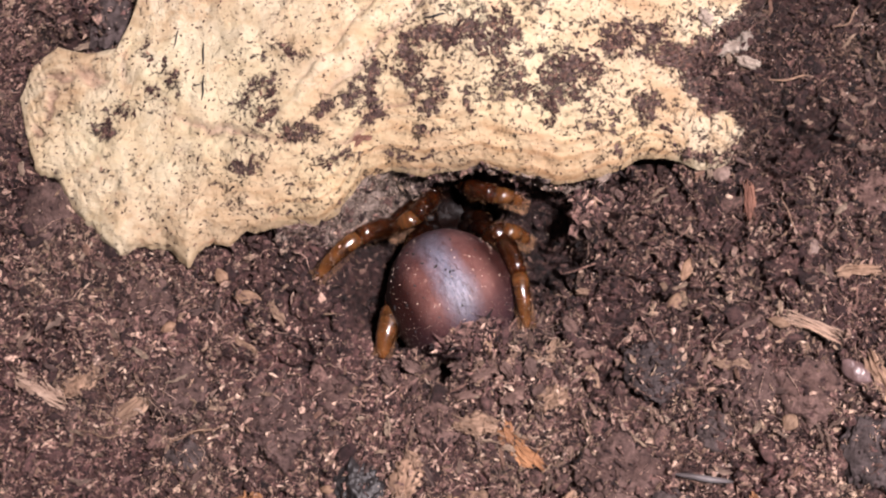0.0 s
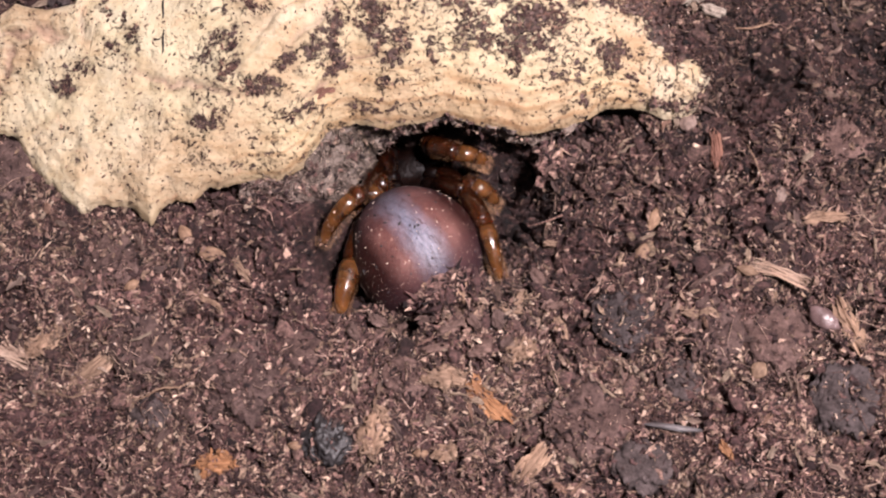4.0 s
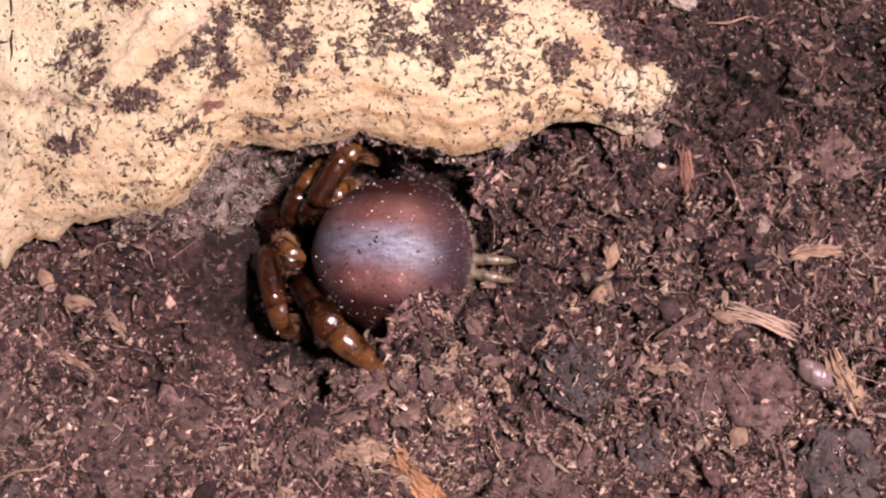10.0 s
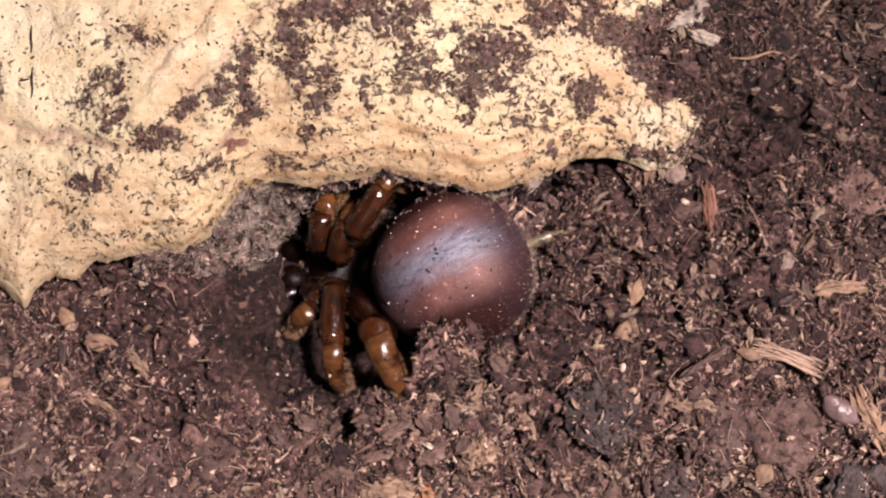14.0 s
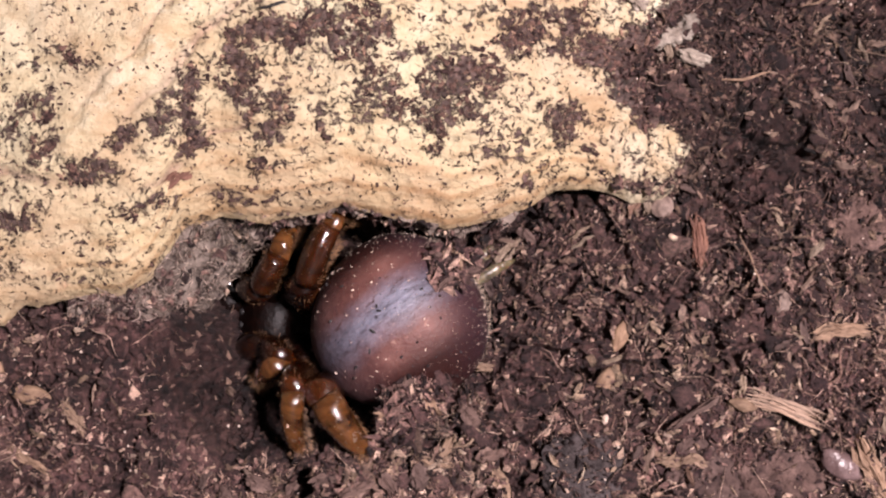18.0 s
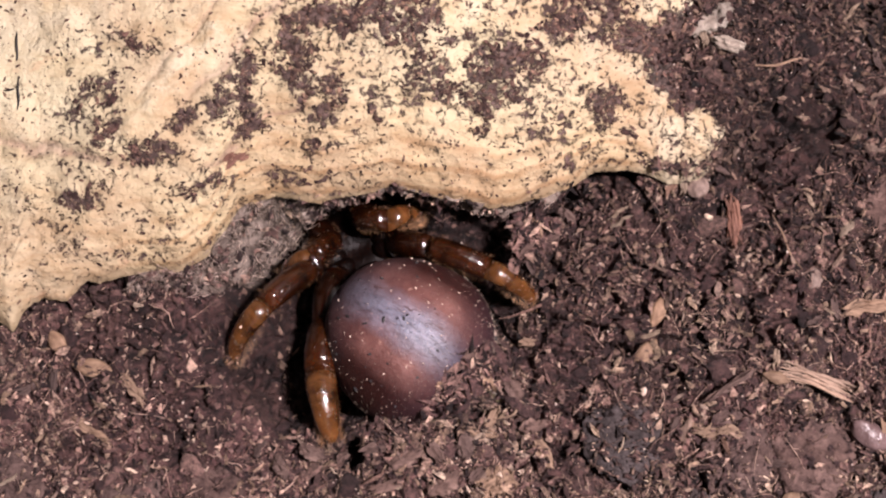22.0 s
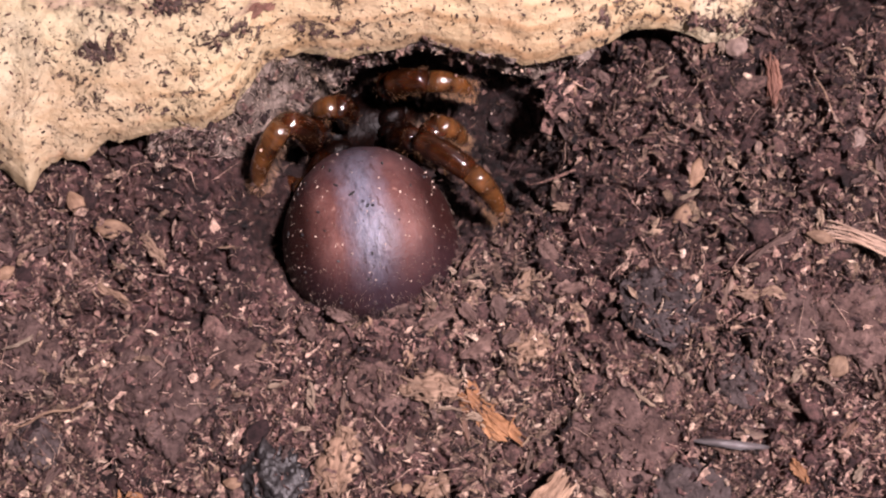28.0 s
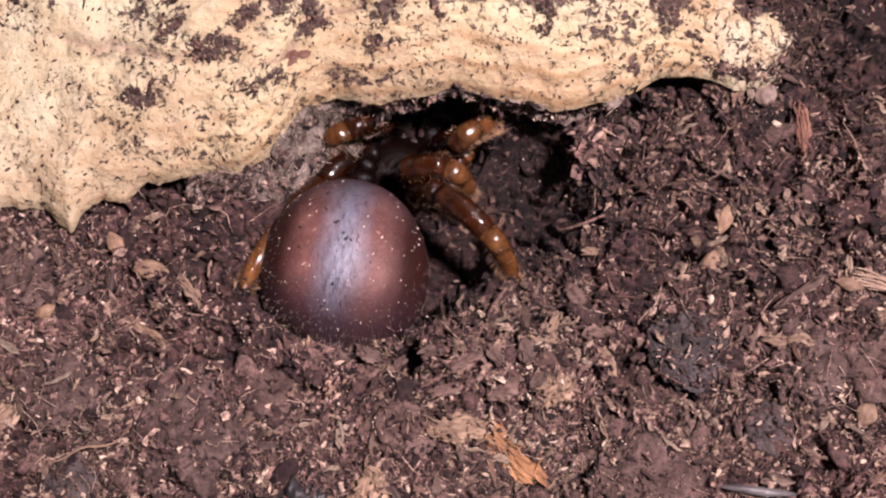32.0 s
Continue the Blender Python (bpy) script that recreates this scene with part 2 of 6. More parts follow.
def abdomen_material():
    m, nt, b = material("satin_abdomen_skin", 0.5, spec=0.28)
    tc = nt.nodes.new("ShaderNodeTexCoord")
    sep = nt.nodes.new("ShaderNodeSeparateXYZ")
    nt.links.new(tc.outputs["Object"], sep.inputs[0])
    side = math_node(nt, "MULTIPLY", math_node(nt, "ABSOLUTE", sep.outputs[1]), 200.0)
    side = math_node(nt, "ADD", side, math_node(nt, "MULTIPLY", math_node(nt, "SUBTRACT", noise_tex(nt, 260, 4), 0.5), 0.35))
    skin = ramp(nt, noise_tex(nt, 420, 4, 0.6), (0.3, (0.062, 0.020, 0.018)), (0.68, (0.172, 0.080, 0.068)))
    pore = ramp(nt, noise_tex(nt, 2100, 3, 0.6), (0.63, (0, 0, 0)), (0.72, (0.55, 0.55, 0.55)))
    skin = mix(nt, pore, skin, (0.36, 0.21, 0.17))
    # grey-blue band, with some of its satin sheen put into the grey
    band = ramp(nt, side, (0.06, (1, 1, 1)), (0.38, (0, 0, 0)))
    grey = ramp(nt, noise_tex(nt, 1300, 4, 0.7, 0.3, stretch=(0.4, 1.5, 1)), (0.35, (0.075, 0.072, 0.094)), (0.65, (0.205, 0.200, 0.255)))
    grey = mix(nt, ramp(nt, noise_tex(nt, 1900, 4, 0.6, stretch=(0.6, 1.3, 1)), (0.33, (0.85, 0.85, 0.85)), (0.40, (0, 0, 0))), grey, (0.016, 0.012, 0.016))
    # flanks darkened in the colour like a shaded rim, and the dark tail end
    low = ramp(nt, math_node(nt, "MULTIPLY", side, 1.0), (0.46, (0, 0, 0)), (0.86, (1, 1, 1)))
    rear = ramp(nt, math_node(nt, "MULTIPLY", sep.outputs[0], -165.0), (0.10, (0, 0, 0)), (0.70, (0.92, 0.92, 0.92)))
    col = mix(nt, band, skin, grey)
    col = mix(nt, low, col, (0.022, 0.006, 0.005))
    # the head end gets the same painted rim shade
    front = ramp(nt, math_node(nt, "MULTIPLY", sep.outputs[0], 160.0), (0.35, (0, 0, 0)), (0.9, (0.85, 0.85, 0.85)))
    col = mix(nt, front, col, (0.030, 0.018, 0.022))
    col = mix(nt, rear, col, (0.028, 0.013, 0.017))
    nt.links.new(col, b.inputs["Base Color"])
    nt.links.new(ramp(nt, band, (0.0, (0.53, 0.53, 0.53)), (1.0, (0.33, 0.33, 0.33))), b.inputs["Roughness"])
    b.inputs["Subsurface Weight"].default_value = 0.12
    b.inputs["Subsurface Radius"].default_value = (1.0, 0.4, 0.3)
    b.inputs["Subsurface Scale"].default_value = 0.001
    bump(nt, b, noise_tex(nt, 2600, 4, 0.7), 0.00013, 0.7)
    return m


SOIL = soil_material()
CRUMB = crumb_material("soil_crumbs", ((0.0, (0.006, 0.0032, 0.0036)), (0.32, (0.032, 0.0178, 0.0184)), (0.60, (0.098, 0.058, 0.055)), (0.83, (0.225, 0.149, 0.128)), (1.0, (0.50, 0.395, 0.31))), 0.6, 0.45)
LUMP = crumb_material("peat_lumps", ((0.0, (0.020, 0.0108, 0.0115)), (0.35, (0.047, 0.0265, 0.0268)), (0.7, (0.088, 0.053, 0.050)), (1.0, (0.155, 0.102, 0.090))), 0.72, 0.4)
GRIT = crumb_material("stuck_grit", ((0.0, (0.022, 0.0125, 0.0120)), (0.5, (0.060, 0.036, 0.032)), (0.85, (0.125, 0.079, 0.063)), (1.0, (0.26, 0.18, 0.13))), 0.75, 0.3)
FLAKE = crumb_material("wood_flakes", ((0.0, (0.025, 0.014, 0.015)), (0.22, (0.07, 0.043, 0.041)), (0.36, (0.20, 0.150, 0.108)), (0.5, (0.045, 0.027, 0.027)), (0.66, (0.17, 0.113, 0.102)), (0.8, (0.34, 0.265, 0.195)), (0.9, (0.09, 0.058, 0.056)), (1.0, (0.64, 0.54, 0.43))), 0.65, 0.4)
FIBRE = crumb_material("coir_fibres", ((0.0, (0.06, 0.036, 0.031)), (0.6, (0.18, 0.118, 0.098)), (1.0, (0.50, 0.39, 0.32))), 0.6)
BARK = bark_material()
BARK_RAW = grained_material("raw_bark_underside", (0.045, 0.032, 0.026), (0.20, 0.155, 0.125), 0.9, scale=500)
SEED = grained_material("tan_seed_husk", (0.13, 0.080, 0.055), (0.36, 0.25, 0.17), 0.7, 0.25, 1100, (0.6, 1.6, 1), 0.0002)
WOOD = grained_material("orange_split_wood", (0.15, 0.072, 0.038), (0.47, 0.25, 0.125), 0.7, 0.25, 900, (0.25, 2, 1), 0.0003)
PALE = grained_material("pale_fibrous_wood", (0.12, 0.077, 0.055), (0.42, 0.30, 0.215), 0.75, 0.25, 1000, (0.25, 2, 1), 0.0003)
STRAW = grained_material("straw_wood_fibres", (0.26, 0.175, 0.13), (0.58, 0.44, 0.34), 0.7, 0.25, 1000, (0.25, 2, 1), 0.0003)
REDW = grained_material("reddish_wood_sliver", (0.08, 0.035, 0.028), (0.24, 0.13, 0.095), 0.7, 0.25, 900, (0.25, 2, 1), 0.0003)
PEAT = grained_material("ragged_peat", (0.045, 0.027, 0.025), (0.20, 0.135, 0.115), 0.8, 0.3, 1000, (0.5, 1.5, 1), 0.0003)
CLOD = grained_material("grey_brown_clod", (0.042, 0.025, 0.0240), (0.168, 0.110, 0.096), 0.85, 0.3, 1200, (1, 1, 1), 0.0006)
GREYCLOD = grained_material("charcoal_grey_clod", (0.030, 0.0235, 0.0240), (0.108, 0.086, 0.085), 0.75, 0.35, 1300, (1, 1, 1), 0.0006)
CHAR = grained_material("black_charcoal", (0.008, 0.008, 0.009), (0.030, 0.028, 0.030), 0.5, 0.5, 700)
STONE = grained_material("pale_grit_stone", (0.12, 0.082, 0.07), (0.33, 0.25, 0.21), 0.7, 0.35, 1300)
CHALK = grained_material("chalky_bark_crumb", (0.16, 0.13, 0.11), (0.46, 0.42, 0.36), 0.85, 0.2, 700, (1, 1, 1), 0.0005)
MAUVE = grained_material("shiny_mauve_pebble", (0.09, 0.06, 0.06), (0.19, 0.135, 0.135), 0.25, 0.5, 600)
WIREGREY = grained_material("grey_needle_skin", (0.07, 0.068, 0.072), (0.21, 0.20, 0.21), 0.35, 0.6, 900, (0.3, 2, 1))
SILKTHREAD = crumb_material("grey_silk_threads", ((0.0, (0.09, 0.070, 0.060)), (0.6, (0.23, 0.19, 0.165)), (1.0, (0.46, 0.40, 0.35))), 0.6)
SILK = grained_material("dirty_silk_and_peat", (0.030, 0.022, 0.020), (0.30, 0.25, 0.215), 0.95, 0.15, 620, (1, 1, 1), 0.0007)
LEG = chitin_material("amber_brown_chitin", (0.0024, 0.0010, 0.0008), (0.017, 0.0046, 0.0018), 0.14, 0.55, -0.05)
SHINSKIN = chitin_material("translucent_amber_chitin", (0.004, 0.0013, 0.0008), (0.041, 0.0115, 0.0034), 0.15, 0.55, -0.02)
FOOTSKIN = chitin_material("golden_brown_chitin", (0.013, 0.0044, 0.0018), (0.150, 0.061, 0.019), 0.2, 0.5, 0.0)
HEAD = chitin_material("dark_brown_carapace", (0.0016, 0.0008, 0.0007), (0.0060, 0.0018, 0.0011), 0.4, 0.1, -0.25)
HEAD.node_tree.nodes["Principled BSDF"].inputs["Coat Weight"].default_value = 0.0
HAIR = grained_material("golden_bristle", (0.09, 0.042, 0.018), (0.34, 0.20, 0.11), 0.5, 0.3)
PALEHAIR = grained_material("pale_bristle", (0.16, 0.12, 0.09), (0.42, 0.35, 0.29), 0.45, 0.35)
PALESKIN = chitin_material("pale_spinneret_skin", (0.055, 0.045, 0.026), (0.20, 0.165, 0.098), 0.3, 0.5, 0.06)
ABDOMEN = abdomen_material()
DUST = grained_material("pale_dust_speck", (0.40, 0.30, 0.25), (0.68, 0.58, 0.50), 0.6, 0.4)
TUB = grained_material("smoky_plastic_wall", (0.035, 0.034, 0.034), (0.055, 0.054, 0.053), 0.5, 0.4, 20)


# ---- mesh helpers ----
def mesh_from(name, verts, faces, smooth=True):
    """A mesh from places in millimetres and faces of one size."""
    verts, faces = np.asarray(verts, float) * MM, np.asarray(faces, np.int32)
    me = bpy.data.meshes.new(name)
    n, k = faces.shape
    me.vertices.add(len(verts))
    me.vertices.foreach_set("co", verts.ravel())
    me.loops.add(n * k)
    me.loops.foreach_set("vertex_index", faces.ravel())
    me.polygons.add(n)
    me.polygons.foreach_set("loop_start", np.arange(0, n * k, k, dtype=np.int32))
    me.polygons.foreach_set("use_smooth", np.full(n, smooth))
    me.update(calc_edges=True)
    me.validate()
    return me


def put(name, me, mat, parent=None, label="", category="", group="", kind="", at=None):
    me.materials.append(mat)
    ob = new(name, me)
    ob.parent = parent
    if at is not None:
        ob.matrix_basis = at
    return tagged(ob, label, category, group, kind)


def part(name, me, mat, parent, label="", kind=""):
    return put(name, me, mat, parent, label, kind=kind)


def mm_pose(x, y, z, rx=0, ry=0, rz=0):
    return pose(x * MM, y * MM, z * MM, rx, ry, rz)


def hashed(ix, iy, seed):
    n = (ix.astype(np.int64) * 374761393 + iy.astype(np.int64) * 668265263 + seed * 982451653) & 0xFFFFFFFF
    n = ((n ^ (n >> 13)) * 1274126177) & 0xFFFFFFFF
    return ((n ^ (n >> 16)) & 0xFFFF) / 65535.0


def vnoise(x, y, seed):
    ix, iy = np.floor(x), np.floor(y)
    fx, fy = x - ix, y - iy
    fx, fy = fx * fx * (3 - 2 * fx), fy * fy * (3 - 2 * fy)
    a, b = hashed(ix, iy, seed), hashed(ix + 1, iy, seed)
    c, d = hashed(ix, iy + 1, seed), hashed(ix + 1, iy + 1, seed)
    return (a + (b - a) * fx) * (1 - fy) + (c + (d - c) * fx) * fy - 0.5


def fbm(x, y, seed, octaves=4):
    total, amp = 0, 1.0
    for k in range(octaves):
        total = total + amp * vnoise(x * 2**k, y * 2**k, seed + 17 * k)
        amp *= 0.5
    return total


def cells(x, y, seed):
    """Distance to the nearest and the next of scattered centres, one a unit square."""
    ix, iy = np.floor(x), np.floor(y)
    near = np.full(np.shape(x), 9.0)
    next_ = near.copy()
    for dx in (-1, 0, 1):
        for dy in (-1, 0, 1):
            jx, jy = ix + dx, iy + dy
            d = np.hypot(jx + hashed(jx, jy, seed) - x, jy + hashed(jx, jy, seed + 5) - y)
            next_ = np.minimum(next_, np.maximum(near, d))
            near = np.minimum(near, d)
    return near, next_


def step(a, b, v):
    s = np.clip((v - a) / (b - a), 0, 1)
    return s * s * (3 - 2 * s)


# ---- the ground ----
PITS = [(0.8, -5.2, 6.3, 6.0), (6.4, -0.8, 6.0, 2.8), (-4.2, 0.2, 7.2, 6.0), (-3.6, -6.4, 5.4, 3.6), (0.6, 3.0, 4.4, 5.0), (8.4, 3.4, 3.6, 1.0), (13.6, 6.6, 2.8, 2.2), (17.0, 8.6, 2.2, 1.6), (0.7, -12.8, 1.3, 3.0)]


def hump(x, y):
    """1 on the smooth, pressed wall of the burrow beside the legs, 0 away from it."""
    return np.exp(-((((x + 7.9) / 2.9) ** 2 + ((y + 4.6) / 3.3) ** 2) ** 2))


CLODS = [(19.8, -10.2, 2.9, 2.6, 0.8, GREYCLOD, "smooth round charcoal-grey clod of soil"), (39.2, -14.8, 2.9, 3.2, 0.9, GREYCLOD, "dark grey clod of soil"), (25.4, -15.2, 1.7, 1.5, 0.7, GREYCLOD, "small dark grey soil clod"),
         (-13.0, -19.4, 3.7, 3.3, 0.95, CLOD, "flat brown clod of soil"), (17.6, -19.6, 3.7, 2.6, 0.8, CLOD, "flat brown clod of soil"), (33.0, -10.2, 3.0, 2.5, 0.75, CLOD, "brown clod of soil"),
         (-26.5, -10.8, 2.6, 2.2, 0.8, CLOD, "brown clod of soil"), (-37.5, -3.0, 2.4, 2.8, 0.9, CLOD, "smooth brown clod beside the bark"), (-35.0, 15.8, 2.2, 2.6, 1.4, GREYCLOD, "dark grey clod beside the bark"),
         (-4.6, -23.9, 2.2, 2.0, 1.1, CHAR, "black lump of charcoal"), (38.0, 8.0, 2.4, 2.0, 0.4, CLOD, "brown clod of soil"),
         (-22.2, -17.6, 3.0, 2.6, 0.8, CLOD, "flat brown clod of soil"), (1.6, -17.4, 2.4, 2.0, 0.7, CLOD, "rounded brown clod of soil"), (27.6, -10.6, 2.3, 2.9, 0.7, CLOD, "flat brown clod of soil"), (-8.0, -16.4, 2.0, 1.7, 0.6, CLOD, "rounded brown clod of soil"),
         (22.4, -22.6, 2.6, 2.0, 0.8, GREYCLOD, "dark grey clod of soil"), (-20.6, -23.4, 2.0, 1.5, 0.7, GREYCLOD, "small dark grey soil clod")]


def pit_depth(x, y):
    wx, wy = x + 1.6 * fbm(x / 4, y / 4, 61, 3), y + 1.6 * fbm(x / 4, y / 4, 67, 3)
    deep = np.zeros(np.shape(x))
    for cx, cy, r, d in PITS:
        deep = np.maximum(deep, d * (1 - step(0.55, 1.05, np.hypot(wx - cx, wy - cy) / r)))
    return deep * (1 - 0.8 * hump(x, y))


def damp_shade_tone(x, y):
    """1 where the soil is darkest: shade painted in the burrow, damp dug soil and ragged stretches beside the bark; 0
    where it is palest.
    """
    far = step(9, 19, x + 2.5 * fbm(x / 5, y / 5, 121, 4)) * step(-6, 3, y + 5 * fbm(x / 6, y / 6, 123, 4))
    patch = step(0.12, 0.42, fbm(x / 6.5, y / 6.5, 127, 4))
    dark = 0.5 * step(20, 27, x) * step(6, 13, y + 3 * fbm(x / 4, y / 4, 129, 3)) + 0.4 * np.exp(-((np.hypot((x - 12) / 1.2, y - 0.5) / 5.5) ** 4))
    paler = step(-6, -14, y + 3 * fbm(x / 5, y / 5, 131, 3))
    return np.clip(0.22 - 0.22 * paler + dark + 0.22 * far + 0.33 * patch + 0.75 * step(0.3, 1.5, pit_depth(x, y)) + 0.7 * hump(x, y), 0, 1)


def crevices(x, y):
    """1 in the cracks between the lumps of soil, 0 elsewhere."""
    n1, n2 = cells(x / 3.4 + 0.6 * fbm(x / 2.5, y / 2.5, 29, 3), y / 2.9 + 0.6 * fbm(x / 2.5, y / 2.5, 33, 3), 41)
    return (1 - step(0.03, 0.17, n2 - n1)) * step(-0.22, 0.06, vnoise(x / 6, y / 6, 97))


def ground_height(x, y):
    x, y = np.asarray(x, float), np.asarray(y, float)
    h = 1.1 * fbm(x / 14, y / 14, 3, 3) + 0.55 * fbm(x / 3.1, y / 3.1, 11, 4)
    rough = 1 - 0.85 * hump(x, y)
    h = h + 0.5 * fbm(x / 4.5, y / 4.5, 35, 2) - 1.15 * crevices(x, y) * rough
    wx, wy = x + 0.7 * fbm(x / 1.6, y / 1.6, 141, 2), y + 0.7 * fbm(x / 1.6, y / 1.6, 143, 2)
    m1, m2 = cells(wx / 1.15, wy / 0.95, 43)
    h = h + rough * (0.5 * (0.4 - m1) - 0.42 * (1 - step(0.02, 0.16, m2 - m1)) * step(-0.15, 0.15, vnoise(x / 3, y / 3, 101)) + 0.18 * fbm(x / 0.7, y / 0.7, 47, 2))
    # cracks that wander between the pressed lumps
    crack = np.abs(fbm(x / 7, y / 7, 83, 4))
    h = h - 2.0 * rough * (1 - step(0.006, 0.026, crack)) * step(-0.02, 0.16, vnoise(x / 8, y / 8, 89))
    # cracks where the soil has shrunk from its clods
    for cx, cy, lx, ly, lz, mat, label in CLODS:
        if cy > 5:
            continue
        away = np.hypot((x - cx) / lx, (y - cy) / ly) * (1 + 0.16 * fbm(x / 1.5, y / 1.5, 151, 3))
        h = h - (0.5 if mat is GREYCLOD else 0.85) * np.exp(-(((away - 1.02) / 0.07) ** 2)) * step(-0.12, 0.1, vnoise(x / 1.9 + cx, y / 1.9, 153))
    deep = pit_depth(x, y)
    # a wide, shallow funnel round it
    h = h - 2.6 * np.exp(-((np.hypot((x - 7.2) / 1.35, y + 0.3) / 7.0) ** 4))
    # a loose collar of dug soil below the burrow
    h = h + 0.9 * np.exp(-((np.hypot(x - 2.5, (y + 12.5) * 1.5) / 7.5) ** 2))
    # soil banked against the broken end of the bark
    h = h + 1.3 * np.exp(-(((x - 24.6) / 2.6) ** 2) - ((y - 16.8) / 4.2) ** 2)
    return h - deep


def ground_toned(me):
    """Loose bits take the same damp and painted shade as the soil that they lie on."""
    at = np.empty(3 * len(me.vertices))
    me.vertices.foreach_get("co", at)
    at = at.reshape(-1, 3) / MM
    me.attributes.new("damp_shade", "FLOAT", "POINT").data.foreach_set("value", damp_shade_tone(at[:, 0], at[:, 1]).astype(np.float32))
    return me


def spaced():
    fine_x, fine_y = np.arange(-50, 50.01, 0.19), np.arange(-36, 36.01, 0.19)
    far = np.array([2, 5, 9, 15, 24, 38, 60, 90.0])
    return (np.concatenate([-50 - far[::-1], fine_x, 50 + far]), np.concatenate([-36 - far[::-1], fine_y, 36 + far]))


def grid_faces(nx, ny):
    i = np.arange(nx * ny).reshape(ny, nx)
    return np.stack([i[:-1, :-1], i[:-1, 1:], i[1:, 1:], i[1:, :-1]], -1).reshape(-1, 4)


def build_ground():
    gx, gy = spaced()
    x, y = np.meshgrid(gx, gy)
    z = ground_height(x, y)
    me = mesh_from("ground", np.stack([x, y, z], -1).reshape(-1, 3), grid_faces(len(gx), len(gy)), False)
    me.attributes.new("damp_shade", "FLOAT", "POINT").data.foreach_set("value", damp_shade_tone(x, y).astype(np.float32).ravel())
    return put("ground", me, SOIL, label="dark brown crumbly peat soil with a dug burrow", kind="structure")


build_ground()


# ---- the enclosure ----
def slab(x0, y0, z0, x1, y1, z1):
    v = [(x, y, z) for z in (z0, z1) for y in (y0, y1) for x in (x0, x1)]
    f = [(0, 2, 3, 1), (4, 5, 7, 6), (0, 1, 5, 4), (2, 6, 7, 3), (0, 4, 6, 2), (1, 3, 7, 5)]
    return v, f


for name, box in (("wall_north", (-224, 126, -8, 224, 130, 300)), ("wall_south", (-224, -130, -8, 224, -126, 300)),
                  ("wall_east", (220, -126, -8, 224, 126, 300)), ("wall_west", (-224, -126, -8, -220, 126, 300)),
                  ("ceiling", (-224, -130, 300, 224, 130, 304))):
    put(name, mesh_from(name, *slab(*box), smooth=False), TUB, label="plain smoky plastic enclosure panel", kind="structure")


def strands(x, y, z, heading, length, width, bow, rng, tip=None, points=6):
    """Thin curved three-sided strands, one for each place."""
    n = len(x)
    s = np.linspace(-0.5, 0.5, points)
    curve = bow[:, None] * (s[None] ** 2 * 4 - 0.4) * length[:, None] / 2
    wave = 0.05 * np.minimum(1, 4 * np.abs(bow))[:, None] * length[:, None] * np.sin(s[None] * 9 + rng.uniform(0, 6, (n, 1)))
    tilt = (rng.normal(0, 0.22, n) if tip is None else tip)[:, None]
    lx, ly, lz = s[None] * length[:, None], curve + wave, s[None] * length[:, None] * tilt
    c, sn = np.cos(heading)[:, None], np.sin(heading)[:, None]
    mid = np.stack([x[:, None] + lx * c - ly * sn, y[:, None] + lx * sn + ly * c, z[:, None] + lz + 0.06 * length[:, None] * (1 - 4 * s[None] ** 2)], -1)
    r = width[:, None] * (1 - 0.75 * (2 * np.abs(s[None])) ** 2.5)
    out = np.stack([mid + np.stack([-sn * r * math.cos(q), c * r * math.cos(q), r * math.sin(q) + 0 * sn], -1) for q in (0.5, 2.6, 4.7)], 2)
    f = []
    for k in range(points - 1):
        for i in range(3):
            j = (i + 1) % 3
            f.append((3 * k + i, 3 * k + j, 3 * k + 3 + j, 3 * k + 3 + i))
    f = np.array(f)[None] + 3 * points * np.arange(n)[:, None, None]
    return out.reshape(-1, 3), f.reshape(-1, 4)


def slab_mesh(seed, length, width, thick):
    """A split of wood: a ridged plank with ragged ends, grain along it and a broken outline."""
    rng = np.random.default_rng(seed)
    nx, ny = (26, 13) if length > 2.6 else (14, 7)
    u, w = np.meshgrid(np.linspace(-1, 1, nx), np.linspace(-1, 1, ny), indexing="xy")
    rag = rng.uniform(-0.5, 0.22, (2, ny))
    reach = np.where(u < 0, 1 + rag[0][:, None], 1 + rag[1][:, None])
    o = seed * 7.3
    x = u * reach * length / 2
    y = w * width / 2 * (1 - 0.3 * np.abs(u) ** 2.2) * (1 + 0.55 * fbm(u * 2.6 + o, np.sign(w) + o, 3, 4)) + 0.14 * length * fbm(u * 1.2 + o, u * 0 + 5, 5, 2)
    z = thick * (1 - 0.55 * np.abs(w) ** 2) + 0.8 * thick * fbm(u * 1.5 + o, w * 5.5 + o, 9, 4) + 0.1 * length * (vnoise(u + o, u * 0 + 2, 7))
    low = np.stack([x * 0.96, y * 0.9, z - thick * 1.1], -1).reshape(-1, 3)
    top = np.stack([x, y, z], -1).reshape(-1, 3)
    f, n = grid_faces(nx, ny), nx * ny
    i = np.arange(n).reshape(ny, nx)
    ring = np.concatenate([i[0], i[1:, -1], i[-1, -2::-1], i[-2:0:-1, 0]])
    nxt = np.roll(ring, -1)
    return mesh_from("chip", np.concatenate([top, low]), np.concatenate([f, f[:, ::-1] + n, np.stack([ring, ring + n, nxt + n, nxt], -1)]), False)


